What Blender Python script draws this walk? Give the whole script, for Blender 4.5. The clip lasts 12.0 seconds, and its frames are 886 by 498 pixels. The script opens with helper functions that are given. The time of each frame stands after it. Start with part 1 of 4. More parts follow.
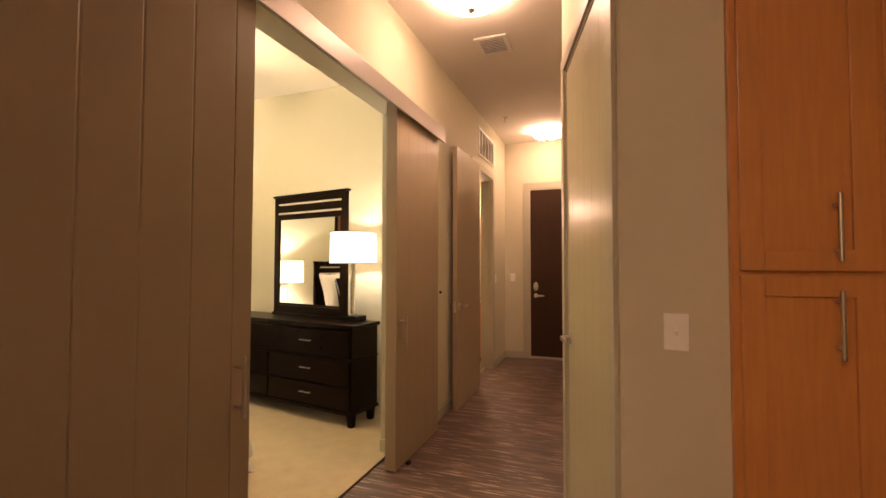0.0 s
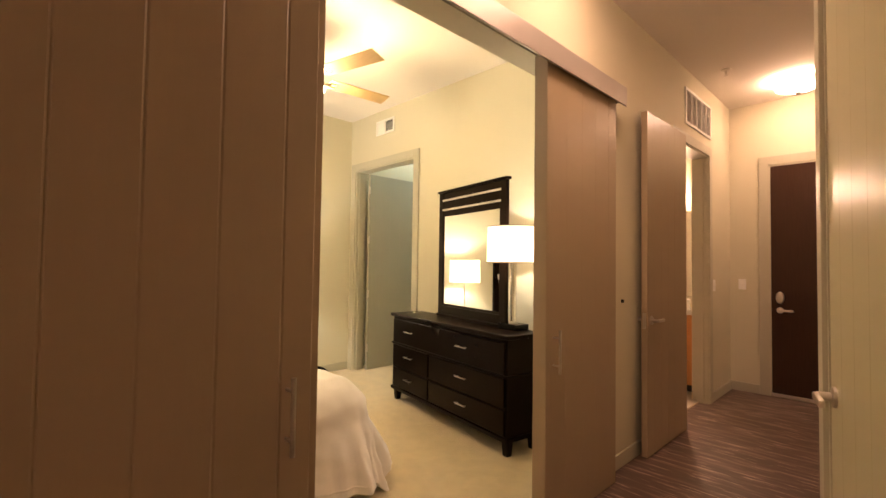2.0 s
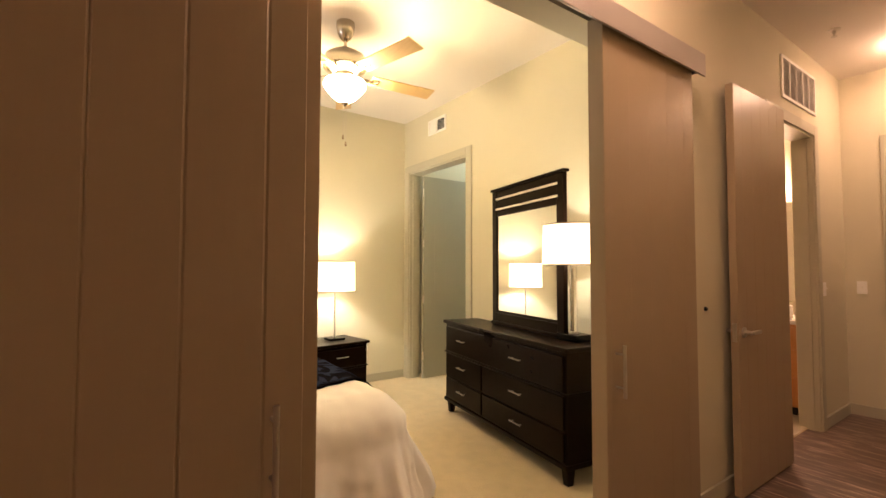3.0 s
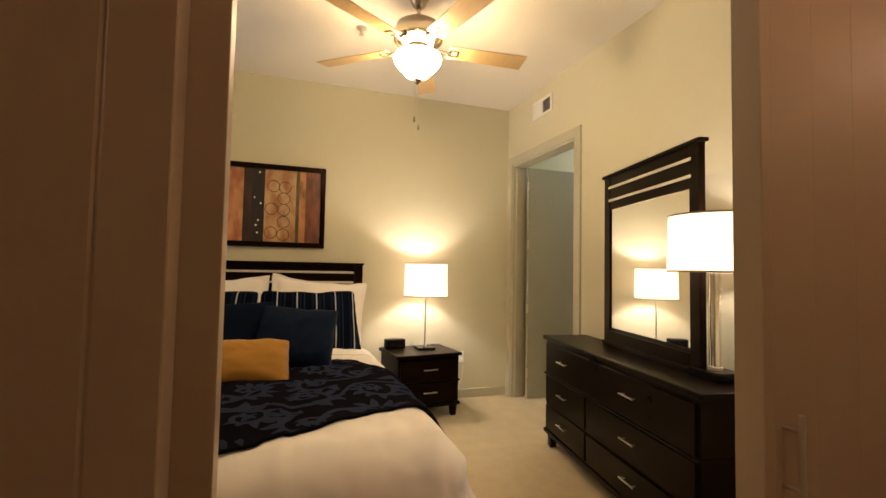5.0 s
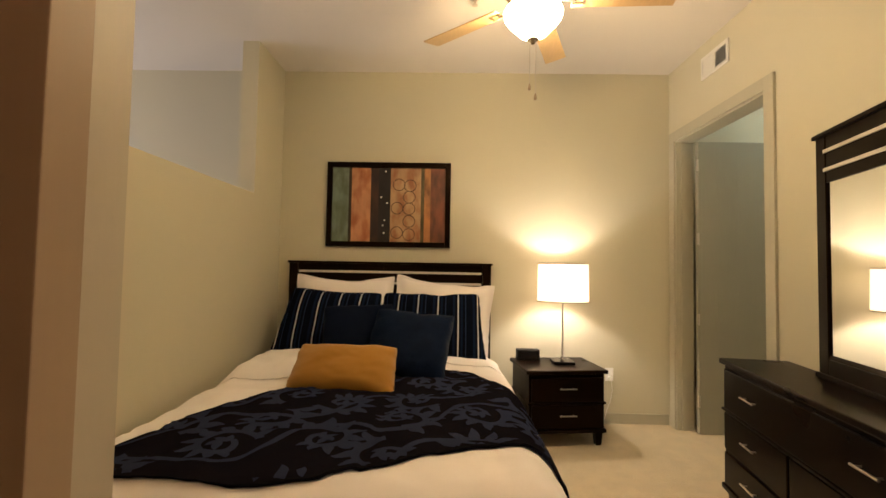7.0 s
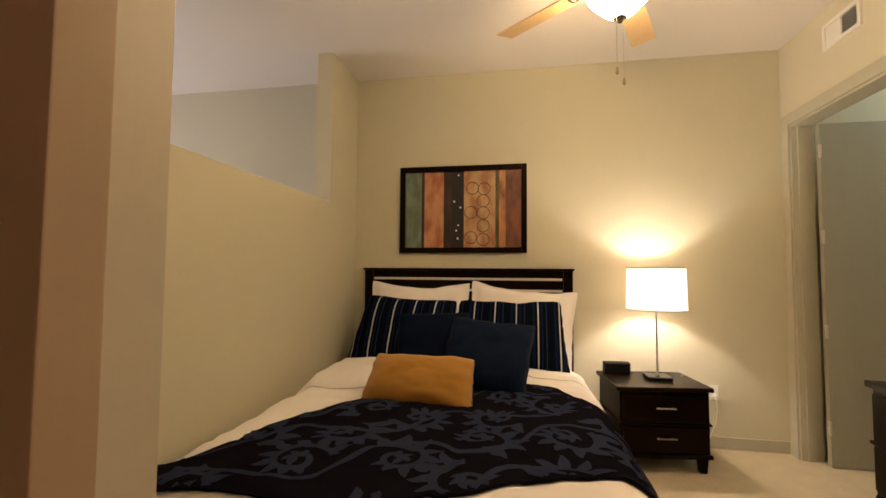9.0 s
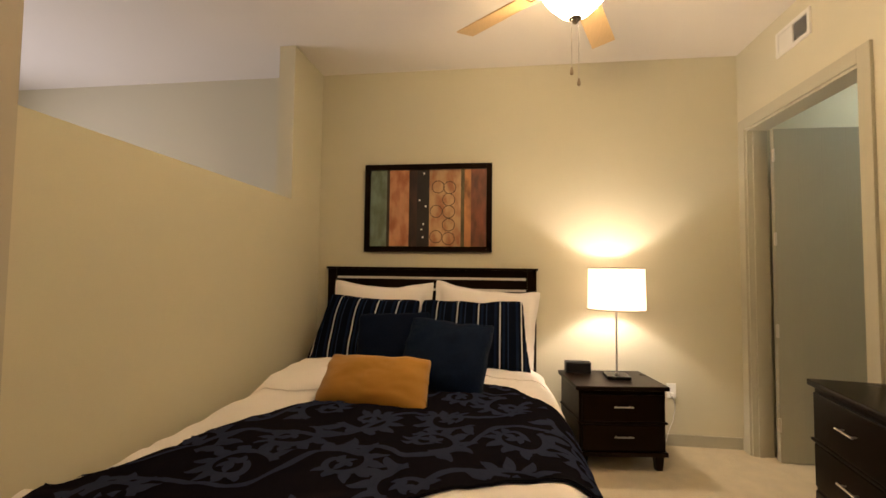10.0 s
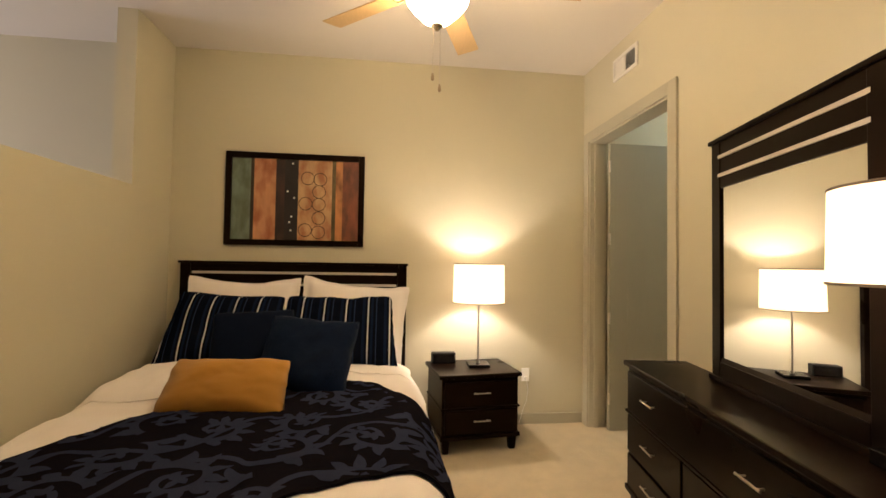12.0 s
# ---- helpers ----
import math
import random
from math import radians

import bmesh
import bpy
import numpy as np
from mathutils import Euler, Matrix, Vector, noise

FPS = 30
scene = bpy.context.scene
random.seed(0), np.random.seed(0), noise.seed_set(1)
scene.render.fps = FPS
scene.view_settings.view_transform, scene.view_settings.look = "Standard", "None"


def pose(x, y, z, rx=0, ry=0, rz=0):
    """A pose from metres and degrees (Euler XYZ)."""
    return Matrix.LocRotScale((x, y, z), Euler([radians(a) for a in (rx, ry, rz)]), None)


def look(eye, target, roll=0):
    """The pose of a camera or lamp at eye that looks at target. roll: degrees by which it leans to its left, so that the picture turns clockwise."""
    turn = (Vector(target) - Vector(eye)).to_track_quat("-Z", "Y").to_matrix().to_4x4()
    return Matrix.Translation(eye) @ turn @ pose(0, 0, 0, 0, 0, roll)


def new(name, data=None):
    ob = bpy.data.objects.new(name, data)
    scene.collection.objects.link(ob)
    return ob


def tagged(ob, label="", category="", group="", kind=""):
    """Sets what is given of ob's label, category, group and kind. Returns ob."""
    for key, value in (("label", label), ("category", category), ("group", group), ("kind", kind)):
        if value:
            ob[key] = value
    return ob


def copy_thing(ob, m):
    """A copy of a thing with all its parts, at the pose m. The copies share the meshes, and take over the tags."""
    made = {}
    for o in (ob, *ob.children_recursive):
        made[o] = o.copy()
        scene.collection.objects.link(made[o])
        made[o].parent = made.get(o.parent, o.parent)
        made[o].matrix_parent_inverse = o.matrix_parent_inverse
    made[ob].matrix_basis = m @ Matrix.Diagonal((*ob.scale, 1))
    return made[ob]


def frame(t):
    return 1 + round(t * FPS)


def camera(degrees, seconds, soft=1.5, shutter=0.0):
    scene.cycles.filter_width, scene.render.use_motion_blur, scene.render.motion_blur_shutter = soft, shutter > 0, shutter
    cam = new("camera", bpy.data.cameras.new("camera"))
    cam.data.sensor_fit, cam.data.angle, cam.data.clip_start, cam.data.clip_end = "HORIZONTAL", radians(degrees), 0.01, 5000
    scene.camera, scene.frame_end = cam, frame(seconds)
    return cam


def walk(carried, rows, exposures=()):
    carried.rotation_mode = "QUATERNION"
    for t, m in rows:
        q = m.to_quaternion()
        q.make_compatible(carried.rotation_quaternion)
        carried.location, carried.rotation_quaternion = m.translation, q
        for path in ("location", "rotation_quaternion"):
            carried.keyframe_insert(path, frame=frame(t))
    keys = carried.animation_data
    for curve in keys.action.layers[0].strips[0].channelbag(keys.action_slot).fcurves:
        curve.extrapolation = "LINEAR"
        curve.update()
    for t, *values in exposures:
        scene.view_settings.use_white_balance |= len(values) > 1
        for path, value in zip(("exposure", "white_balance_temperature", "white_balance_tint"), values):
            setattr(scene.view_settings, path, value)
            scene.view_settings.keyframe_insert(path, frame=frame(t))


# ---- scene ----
cam = camera(89.6, 12.0, soft=1.55)
PATH = [
    (0, (-1.298, 3.501, 1.348), (-1.972, 5.383, 1.415), 0.1),
    (0.5, (-1.263, 3.682, 1.35), (-2.127, 5.484, 1.405), 0.1),
    (1, (-1.253, 3.856, 1.352), (-2.325, 5.544, 1.401), -0.0),
    (1.5, (-1.287, 4.048, 1.34), (-2.556, 5.592, 1.394), 0.7),
    (2, (-1.324, 4.202, 1.34), (-2.755, 5.598, 1.404), 0.8),
    (2.5, (-1.374, 4.37, 1.339), (-2.923, 5.633, 1.414), 0.6),
    (3, (-1.433, 4.493, 1.335), (-3.06, 5.653, 1.417), 0.1),
    (3.2, (-1.463, 4.561, 1.334), (-3.121, 5.677, 1.416), 0.0),
    (5, (-1.785, 5.044, 1.34), (-3.675, 5.692, 1.432), 1.1),
    (5.5, (-1.871, 5.192, 1.355), (-3.809, 5.676, 1.448), 1.1),
    (6, (-1.976, 5.253, 1.343), (-3.946, 5.591, 1.435), 0.7),
    (6.5, (-2.09, 5.32, 1.351), (-4.083, 5.469, 1.433), 0.9),
    (7, (-2.19, 5.363, 1.342), (-4.188, 5.325, 1.426), 1.0),
    (7.5, (-2.223, 5.387, 1.352), (-4.209, 5.171, 1.441), 0.8),
    (7.7, (-2.23, 5.391, 1.353), (-4.209, 5.115, 1.447), 0.9),
    (9.3, (-2.359, 5.326, 1.347), (-4.323, 4.963, 1.452), 0.4),
    (9.5, (-2.369, 5.341, 1.347), (-4.337, 5.004, 1.451), 1.0),
    (10, (-2.388, 5.44, 1.355), (-4.368, 5.174, 1.454), 0.7),
    (10.5, (-2.39, 5.494, 1.358), (-4.383, 5.346, 1.454), 0.8),
    (11, (-2.393, 5.519, 1.367), (-4.391, 5.513, 1.454), 0.8),
    (11.5, (-2.378, 5.53, 1.385), (-4.372, 5.664, 1.457), 0.8),
    (12, (-2.368, 5.551, 1.395), (-4.352, 5.798, 1.458), 0.9),
]
walk(cam, [(t, look(eye, target, roll)) for t, eye, target, roll in PATH], [(0.0, 0.5, 6500, 10), (2.6, 0.5, 6500, 10), (4.9, -0.17, 6500, 11), (6.5, -0.17, 6500, 12), (9.3, -0.15, 6500, 15), (12.0, -0.15, 6500, 15)])

# ---- world and exposure ----
scene.view_settings.exposure = 0.0
world = bpy.data.worlds.new("world")
scene.world = world
world.use_nodes = True
sky = world.node_tree.nodes.new("ShaderNodeTexSky")
sky.sky_type, sky.sun_disc = "NISHITA", False
sky.sun_elevation, sky.sun_rotation = radians(20), radians(200)
world.node_tree.links.new(sky.outputs[0], world.node_tree.nodes["Background"].inputs[0])
world.node_tree.nodes["Background"].inputs[1].default_value = 0.08

WARM = (1.0, 0.68, 0.33)
SHADE_WARM = (1.0, 0.865, 0.71)
HALL_WARM = (1.0, 0.60, 0.415)
COOL = (0.93, 0.89, 0.98)
FLUORESCENT = (0.90, 0.98, 0.88)
FAN_GLOW, SHADE_GLOW, HALL_GLOW, CLOSET_GLOW = 80.0, 2.5, 31.0, 21.0
LAMP_A, LAMP_B, FAN_LAMP, DAYLIGHT = 13.0, 28.0, 61.0, 46.0
KITCHEN_GLOW, BATH_GLOW = 102.0, 100.0


def lamp(name, kind, m, power, color, size=0.05, size_y=None):
    data = bpy.data.lights.new(name, kind)
    data.energy, data.color = power, color
    if kind == "AREA":
        data.shape, data.size, data.size_y = "RECTANGLE", size, size_y or size
    else:
        data.shadow_soft_size = size
    ob = new(name, data)
    ob.matrix_basis = m
    return ob


# ---- materials ----
def material(name, color, rough=0.6, metal=0.0, grain=40.0, vary=0.08, bump=0.1, stretch=(1, 1, 1), blotch=2.0, blotch_vary=0.06, depth=0.004, glow=None, coat=0.0, sheen=0.0, spec=0.5):
    """A surface with fine grain, broad blotches and a fine relief."""
    m = bpy.data.materials.new(name)
    m.use_nodes = True
    nt = m.node_tree
    nodes, links = nt.nodes, nt.links
    bsdf = nodes["Principled BSDF"]
    bsdf.inputs["Roughness"].default_value = rough
    bsdf.inputs["Metallic"].default_value = metal
    bsdf.inputs["Coat Weight"].default_value = coat
    bsdf.inputs["Specular IOR Level"].default_value = spec
    bsdf.inputs["Sheen Weight"].default_value = sheen
    coords = nodes.new("ShaderNodeTexCoord")
    mapping = nodes.new("ShaderNodeMapping")
    mapping.inputs["Scale"].default_value = stretch
    links.new(coords.outputs["Object"], mapping.inputs["Vector"])
    fine = nodes.new("ShaderNodeTexNoise")
    fine.inputs["Scale"].default_value, fine.inputs["Detail"].default_value = grain, 5.0
    broad = nodes.new("ShaderNodeTexNoise")
    broad.inputs["Scale"].default_value, broad.inputs["Detail"].default_value = blotch, 3.0
    links.new(mapping.outputs[0], fine.inputs["Vector"])
    links.new(coords.outputs["Object"], broad.inputs["Vector"])
    # value = 1 + vary * (fine - .5) * 2 + blotch_vary * (broad - .5) * 2
    a = nodes.new("ShaderNodeMath")
    a.operation = "MULTIPLY_ADD"
    a.inputs[1].default_value, a.inputs[2].default_value = 2 * vary, 1.0 - vary - blotch_vary
    links.new(fine.outputs["Fac"], a.inputs[0])
    b = nodes.new("ShaderNodeMath")
    b.operation = "MULTIPLY_ADD"
    b.inputs[1].default_value = 2 * blotch_vary
    links.new(broad.outputs["Fac"], b.inputs[0])
    links.new(a.outputs[0], b.inputs[2])
    tint = nodes.new("ShaderNodeHueSaturation")
    tint.inputs["Color"].default_value = (*color, 1)
    links.new(b.outputs[0], tint.inputs["Value"])
    links.new(tint.outputs[0], bsdf.inputs["Base Color"])
    if bump:
        bump_node = nodes.new("ShaderNodeBump")
        bump_node.inputs["Strength"].default_value, bump_node.inputs["Distance"].default_value = bump, depth
        links.new(fine.outputs["Fac"], bump_node.inputs["Height"])
        links.new(bump_node.outputs[0], bsdf.inputs["Normal"])
    if rough > 0.15 and metal < 0.5:
        r = nodes.new("ShaderNodeMath")
        r.operation = "MULTIPLY_ADD"
        r.inputs[1].default_value, r.inputs[2].default_value = 0.16, rough - 0.08
        links.new(broad.outputs["Fac"], r.inputs[0])
        links.new(r.outputs[0], bsdf.inputs["Roughness"])
    if glow:
        bsdf.inputs["Emission Color"].default_value = (*glow[0], 1)
        bsdf.inputs["Emission Strength"].default_value = glow[1]
    return m


def ramp_on(m, stops, kind="CONSTANT"):
    """Adds a colour ramp to a material's tree and returns the node."""
    ramp = m.node_tree.nodes.new("ShaderNodeValToRGB")
    ramp.color_ramp.interpolation = kind
    for i, (p, c) in enumerate(stops):
        e = ramp.color_ramp.elements[i] if i < 2 else ramp.color_ramp.elements.new(p)
        e.position, e.color = p, (*c, 1)
    return ramp


PAINT = material("wall_paint", (0.625, 0.586, 0.445), 0.75, grain=260, vary=0.03, bump=0.12, blotch=1.3, blotch_vary=0.025, depth=0.002)
CEILING = material("ceiling_paint", (0.80, 0.755, 0.70), 0.85, grain=180, vary=0.03, bump=0.1, blotch_vary=0.02, depth=0.002)
TRIM = material("trim_paint", (0.47, 0.445, 0.345), 0.42, grain=120, vary=0.03, bump=0.05, stretch=(1, 1, 0.15), blotch_vary=0.03, depth=0.001)
DOOR = material("door_paint", (0.352, 0.272, 0.180), 0.36, spec=0.38, grain=90, vary=0.022, bump=0.05, stretch=(1, 1, 0.05), blotch_vary=0.04, depth=0.002)
CLOSET_DOOR = material("closet_door_paint", (0.37, 0.35, 0.275), 0.45, grain=90, vary=0.04, bump=0.08, stretch=(1, 1, 0.05), depth=0.002)
KHAKI = material("khaki_door_paint", (0.47, 0.435, 0.29), 0.34, grain=90, vary=0.05, bump=0.10, stretch=(1, 1, 0.05), blotch_vary=0.05, depth=0.002)
ENTRY = material("dark_stained_wood", (0.045, 0.020, 0.011), 0.36, spec=0.18, grain=30, vary=0.28, bump=0.06, stretch=(3, 3, 0.12), blotch_vary=0.12, depth=0.001)
ESPRESSO = material("espresso_wood", (0.0062, 0.0030, 0.0019), 0.30, spec=0.09, grain=24, vary=0.25, bump=0.01, stretch=(0.3, 3, 3), blotch_vary=0.15, depth=0.001)
ESPRESSO_Y = material("espresso_wood_crossgrain", (0.0062, 0.0030, 0.0019), 0.30, spec=0.09, grain=24, vary=0.25, bump=0.01, stretch=(3, 0.3, 3), blotch_vary=0.15, depth=0.001)
for wood in (ESPRESSO, ESPRESSO_Y):
    wood.node_tree.nodes["Principled BSDF"].inputs["Specular Tint"].default_value = (1.0, 0.76, 0.54, 1)
MAPLE = material("honey_maple", (0.55, 0.245, 0.072), 0.34, grain=16, vary=0.18, bump=0.04, stretch=(5, 5, 0.35), blotch_vary=0.10, depth=0.001)
CARPET = material("beige_carpet", (0.60, 0.48, 0.295), 0.95, grain=260, vary=0.38, bump=1.0, blotch=9.0, blotch_vary=0.17, depth=0.008, sheen=0.25)
STEEL = material("brushed_nickel", (0.62, 0.58, 0.53), 0.28, 1.0, grain=200, vary=0.05, bump=0.03, stretch=(1, 1, 0.05), depth=0.0005)
# nickel again, darkened in colour against the bowl's glare and for dark reflections
FAN_METAL = material("darkened_fan_nickel", (0.44, 0.39, 0.32), 0.24, 1.0, grain=200, vary=0.08, bump=0.03, depth=0.0005)
CHROME = material("chrome", (0.78, 0.76, 0.74), 0.10, 1.0, grain=60, vary=0.02, bump=0.0)
INLAY = material("satin_aluminium_inlay", (0.66, 0.63, 0.58), 0.42, 0.25, grain=120, vary=0.03, bump=0.02)
RAIL = material("satin_rail_metal", (0.46, 0.42, 0.39), 0.45, 0.5, grain=60, vary=0.05, bump=0.04, stretch=(3, 0.05, 3), depth=0.0005)
WHITE = material("white_plastic", (0.88, 0.87, 0.84), 0.4, grain=80, vary=0.02, bump=0.02)
GRILLE = material("white_enamel", (0.80, 0.78, 0.73), 0.45, grain=80, vary=0.02, bump=0.02)
DARK = material("dark_cavity", (0.03, 0.03, 0.03), 0.8, grain=40, vary=0.1, bump=0.0)
# shade behind the vent slats, put into the backing's colour
SOFT_GREY = material("grille_shadow", (0.30, 0.28, 0.25), 0.8, grain=60, vary=0.1, bump=0.0)
BLACK = material("black_lacquer", (0.007, 0.006, 0.006), 0.22, spec=0.25, grain=60, vary=0.1, bump=0.0)
RUBBER = material("black_plastic", (0.010, 0.010, 0.010), 0.5, spec=0.2, grain=300, vary=0.1, bump=0.2, depth=0.001)
LINEN = material("white_cotton", (0.86, 0.812, 0.785), 0.85, grain=300, vary=0.05, bump=0.25, blotch=6, blotch_vary=0.03, depth=0.002, sheen=0.15)
NAVY = material("navy_satin", (0.0032, 0.0066, 0.0175), 0.8, spec=0.06, grain=140, vary=0.4, bump=0.4, blotch=9, blotch_vary=0.25, depth=0.003)
# the sequins' sparkle is put into the colour as strong bluish speckle
SEQUIN = material("navy_sequin_cloth", (0.0045, 0.0105, 0.029), 0.55, spec=0.05, grain=170, vary=0.75, bump=0.9, blotch=11, blotch_vary=0.4, depth=0.006)
TAPE = material("shade_edge_tape", (0.36, 0.31, 0.26), 0.8, grain=200, vary=0.1, bump=0.1)
MUSTARD = material("mustard_cotton", (0.38, 0.178, 0.017), 0.85, grain=300, vary=0.12, bump=0.4, stretch=(1, 1, 1), blotch=7, blotch_vary=0.06, depth=0.002, sheen=0.2)
BLADE = material("light_maple_blade", (0.62, 0.42, 0.20), 0.4, grain=18, vary=0.10, bump=0.03, stretch=(0.4, 5, 5), depth=0.001)
TILE = material("bathroom_tile", (0.55, 0.50, 0.42), 0.4, grain=30, vary=0.08, bump=0.05)
STONE = material("white_stone_top", (0.78, 0.75, 0.70), 0.25, grain=60, vary=0.04, bump=0.0)

GLASS_GLOW = material("frosted_glass_lit", (0.85, 0.82, 0.75), 0.4, grain=30, vary=0.02, bump=0.0, glow=((1.0, 0.755, 0.425), FAN_GLOW))
HALL_GLASS = material("frosted_dish_lit", (0.85, 0.82, 0.75), 0.4, grain=30, vary=0.02, bump=0.0, glow=(HALL_WARM, HALL_GLOW))
KITCHEN_GLASS = material("frosted_kitchen_dish_lit", (0.85, 0.82, 0.75), 0.4, grain=30, vary=0.02, bump=0.0, glow=(HALL_WARM, KITCHEN_GLOW))
BATH_GLASS = material("frosted_bath_tube_lit", (0.85, 0.82, 0.75), 0.4, grain=30, vary=0.02, bump=0.0, glow=(HALL_WARM, BATH_GLOW))
SHADE = material("linen_shade_lit", (0.80, 0.74, 0.66), 0.8, grain=220, vary=0.05, bump=0.2, depth=0.002, glow=((1.0, 0.72, 0.46), SHADE_GLOW))

MIRROR = bpy.data.materials.new("silvered_glass")
MIRROR.use_nodes = True
MIRROR.node_tree.nodes["Principled BSDF"].inputs["Base Color"].default_value = (0.88, 0.89, 0.87, 1)
MIRROR.node_tree.nodes["Principled BSDF"].inputs["Metallic"].default_value = 1.0
MIRROR.node_tree.nodes["Principled BSDF"].inputs["Roughness"].default_value = 0.01


def streaked_floor():
    """Brown vinyl with pale broken streaks that run across the hall."""
    m = material("streaked_vinyl", (0.095, 0.058, 0.045), 0.38, grain=60, vary=0.10, bump=0.08, stretch=(0.25, 4, 1), blotch_vary=0.10, depth=0.001)
    nt = m.node_tree
    coords = [n for n in nt.nodes if n.type == "TEX_COORD"][0]
    tint = [n for n in nt.nodes if n.type == "HUE_SAT"][0]
    bsdf = nt.nodes["Principled BSDF"]
    previous = None
    for scale, stretch, low, high, color in ((7.0, (0.30, 3.4, 1), 0.50, 0.66, (0.21, 0.145, 0.115)), (10.0, (0.38, 7.5, 1), 0.60, 0.66, (0.52, 0.40, 0.33)), (9.0, (0.3, 8.0, 1), 0.62, 0.74, (0.045, 0.03, 0.025))):
        mp = nt.nodes.new("ShaderNodeMapping")
        mp.inputs["Scale"].default_value = stretch
        mp.inputs["Location"].default_value = (scale, scale * 2, 0)
        nz = nt.nodes.new("ShaderNodeTexNoise")
        nz.inputs["Scale"].default_value, nz.inputs["Detail"].default_value = scale, 2.0
        mr = nt.nodes.new("ShaderNodeMapRange")
        mr.inputs["From Min"].default_value, mr.inputs["From Max"].default_value = low, high
        mix = nt.nodes.new("ShaderNodeMix")
        mix.data_type = "RGBA"
        mix.inputs["B"].default_value = (*color, 1)
        nt.links.new(coords.outputs["Object"], mp.inputs[0])
        nt.links.new(mp.outputs[0], nz.inputs["Vector"])
        nt.links.new(nz.outputs["Fac"], mr.inputs[0])
        nt.links.new(mr.outputs[0], mix.inputs["Factor"])
        nt.links.new((previous or tint).outputs["Result" if previous else "Color"], mix.inputs["A"])
        previous = mix
    nt.links.new(previous.outputs["Result"], bsdf.inputs["Base Color"])
    return m


VINYL = streaked_floor()


def striped_cloth():
    """Navy ticking with white and blue vertical stripes of uneven spacing."""
    m = material("striped_navy_cotton", (0.02, 0.03, 0.06), 0.95, spec=0.0, grain=260, vary=0.2, bump=0.4, depth=0.002)
    nt = m.node_tree
    coords = [n for n in nt.nodes if n.type == "TEX_COORD"][0]
    bsdf = nt.nodes["Principled BSDF"]
    split = nt.nodes.new("ShaderNodeSeparateXYZ")
    nt.links.new(coords.outputs["Object"], split.inputs[0])
    wrap = nt.nodes.new("ShaderNodeMath")
    wrap.operation = "MULTIPLY_ADD"
    wrap.inputs[1].default_value, wrap.inputs[2].default_value = 6.45, 10.0
    fract = nt.nodes.new("ShaderNodeMath")
    fract.operation = "FRACT"
    nt.links.new(split.outputs["Y"], wrap.inputs[0])
    nt.links.new(wrap.outputs[0], fract.inputs[0])
    dark, blue, pale = (0.0045, 0.006, 0.012), (0.007, 0.013, 0.031), (0.62, 0.60, 0.60)
    ramp = ramp_on(m, [(0.0, dark), (0.10, blue), (0.22, dark), (0.34, pale), (0.395, dark), (0.50, blue), (0.60, dark), (0.72, (0.018, 0.032, 0.066)), (0.77, dark)])
    nt.links.new(fract.outputs[0], ramp.inputs[0])
    nt.links.new(ramp.outputs[0], bsdf.inputs["Base Color"])
    return m


STRIPED = striped_cloth()


DAMASK = material("black_woven_throw", (0.0082, 0.0072, 0.0098), 1.0, spec=0.0, grain=260, vary=0.25, bump=0.4, blotch_vary=0.15, depth=0.003)
SCROLL = material("slate_blue_chenille", (0.0255, 0.0305, 0.0560), 1.0, spec=0.0, grain=320, vary=0.3, bump=0.5, blotch=10, blotch_vary=0.2, depth=0.003)


# ---- mesh helpers ----
def box(bm, x0, x1, y0, y1, z0, z1, bevel=0.0):
    """Adds a box, its edges rounded by bevel."""
    made = bmesh.ops.create_cube(bm, size=1.0)["verts"]
    bmesh.ops.scale(bm, vec=(x1 - x0, y1 - y0, z1 - z0), verts=made)
    bmesh.ops.translate(bm, vec=((x0 + x1) / 2, (y0 + y1) / 2, (z0 + z1) / 2), verts=made)
    if bevel:
        edges = list({e for v in made for e in v.link_edges})
        bmesh.ops.bevel(bm, geom=edges, offset=bevel, segments=2, affect="EDGES", profile=0.6)
    return bm


def boxes(*specs, bevel=0.0):
    bm = bmesh.new()
    for s in specs:
        box(bm, *s, bevel=bevel)
    return bm


def lathe(profile, segments=40, bm=None, centre=(0, 0, 0), cap=True):
    """Turns a profile of (radius, height) round the z axis."""
    bm = bm or bmesh.new()
    rings = []
    for r, z in profile:
        rings.append([bm.verts.new((centre[0] + r * math.cos(2 * math.pi * i / segments), centre[1] + r * math.sin(2 * math.pi * i / segments), centre[2] + z)) for i in range(segments)])
    for a, b in zip(rings, rings[1:]):
        for i in range(segments):
            j = (i + 1) % segments
            bm.faces.new((a[i], a[j], b[j], b[i]))
    if cap:
        bm.faces.new(list(reversed(rings[0])))
        bm.faces.new(rings[-1])
    return bm


def rod(a, b, radius, segments=14, bm=None):
    """A round bar from a to b."""
    bm = bm or bmesh.new()
    a, b = Vector(a), Vector(b)
    made = bmesh.ops.create_cone(bm, cap_ends=True, segments=segments, radius1=radius, radius2=radius, depth=(b - a).length)["verts"]
    turn = (b - a).to_track_quat("Z", "Y").to_matrix().to_4x4()
    bmesh.ops.transform(bm, matrix=Matrix.Translation((a + b) / 2) @ turn, verts=made)
    return bm


def mesh_object(name, bm, mat, smooth=None):
    bmesh.ops.recalc_face_normals(bm, faces=bm.faces)
    data = bpy.data.meshes.new(name)
    for f in bm.faces:
        f.smooth = smooth is not None
    bm.to_mesh(data)
    bm.free()
    for m in mat if isinstance(mat, (list, tuple)) else [mat]:
        data.materials.append(m)
    if smooth:
        data.set_sharp_from_angle(angle=radians(smooth))
    return new(name, data)


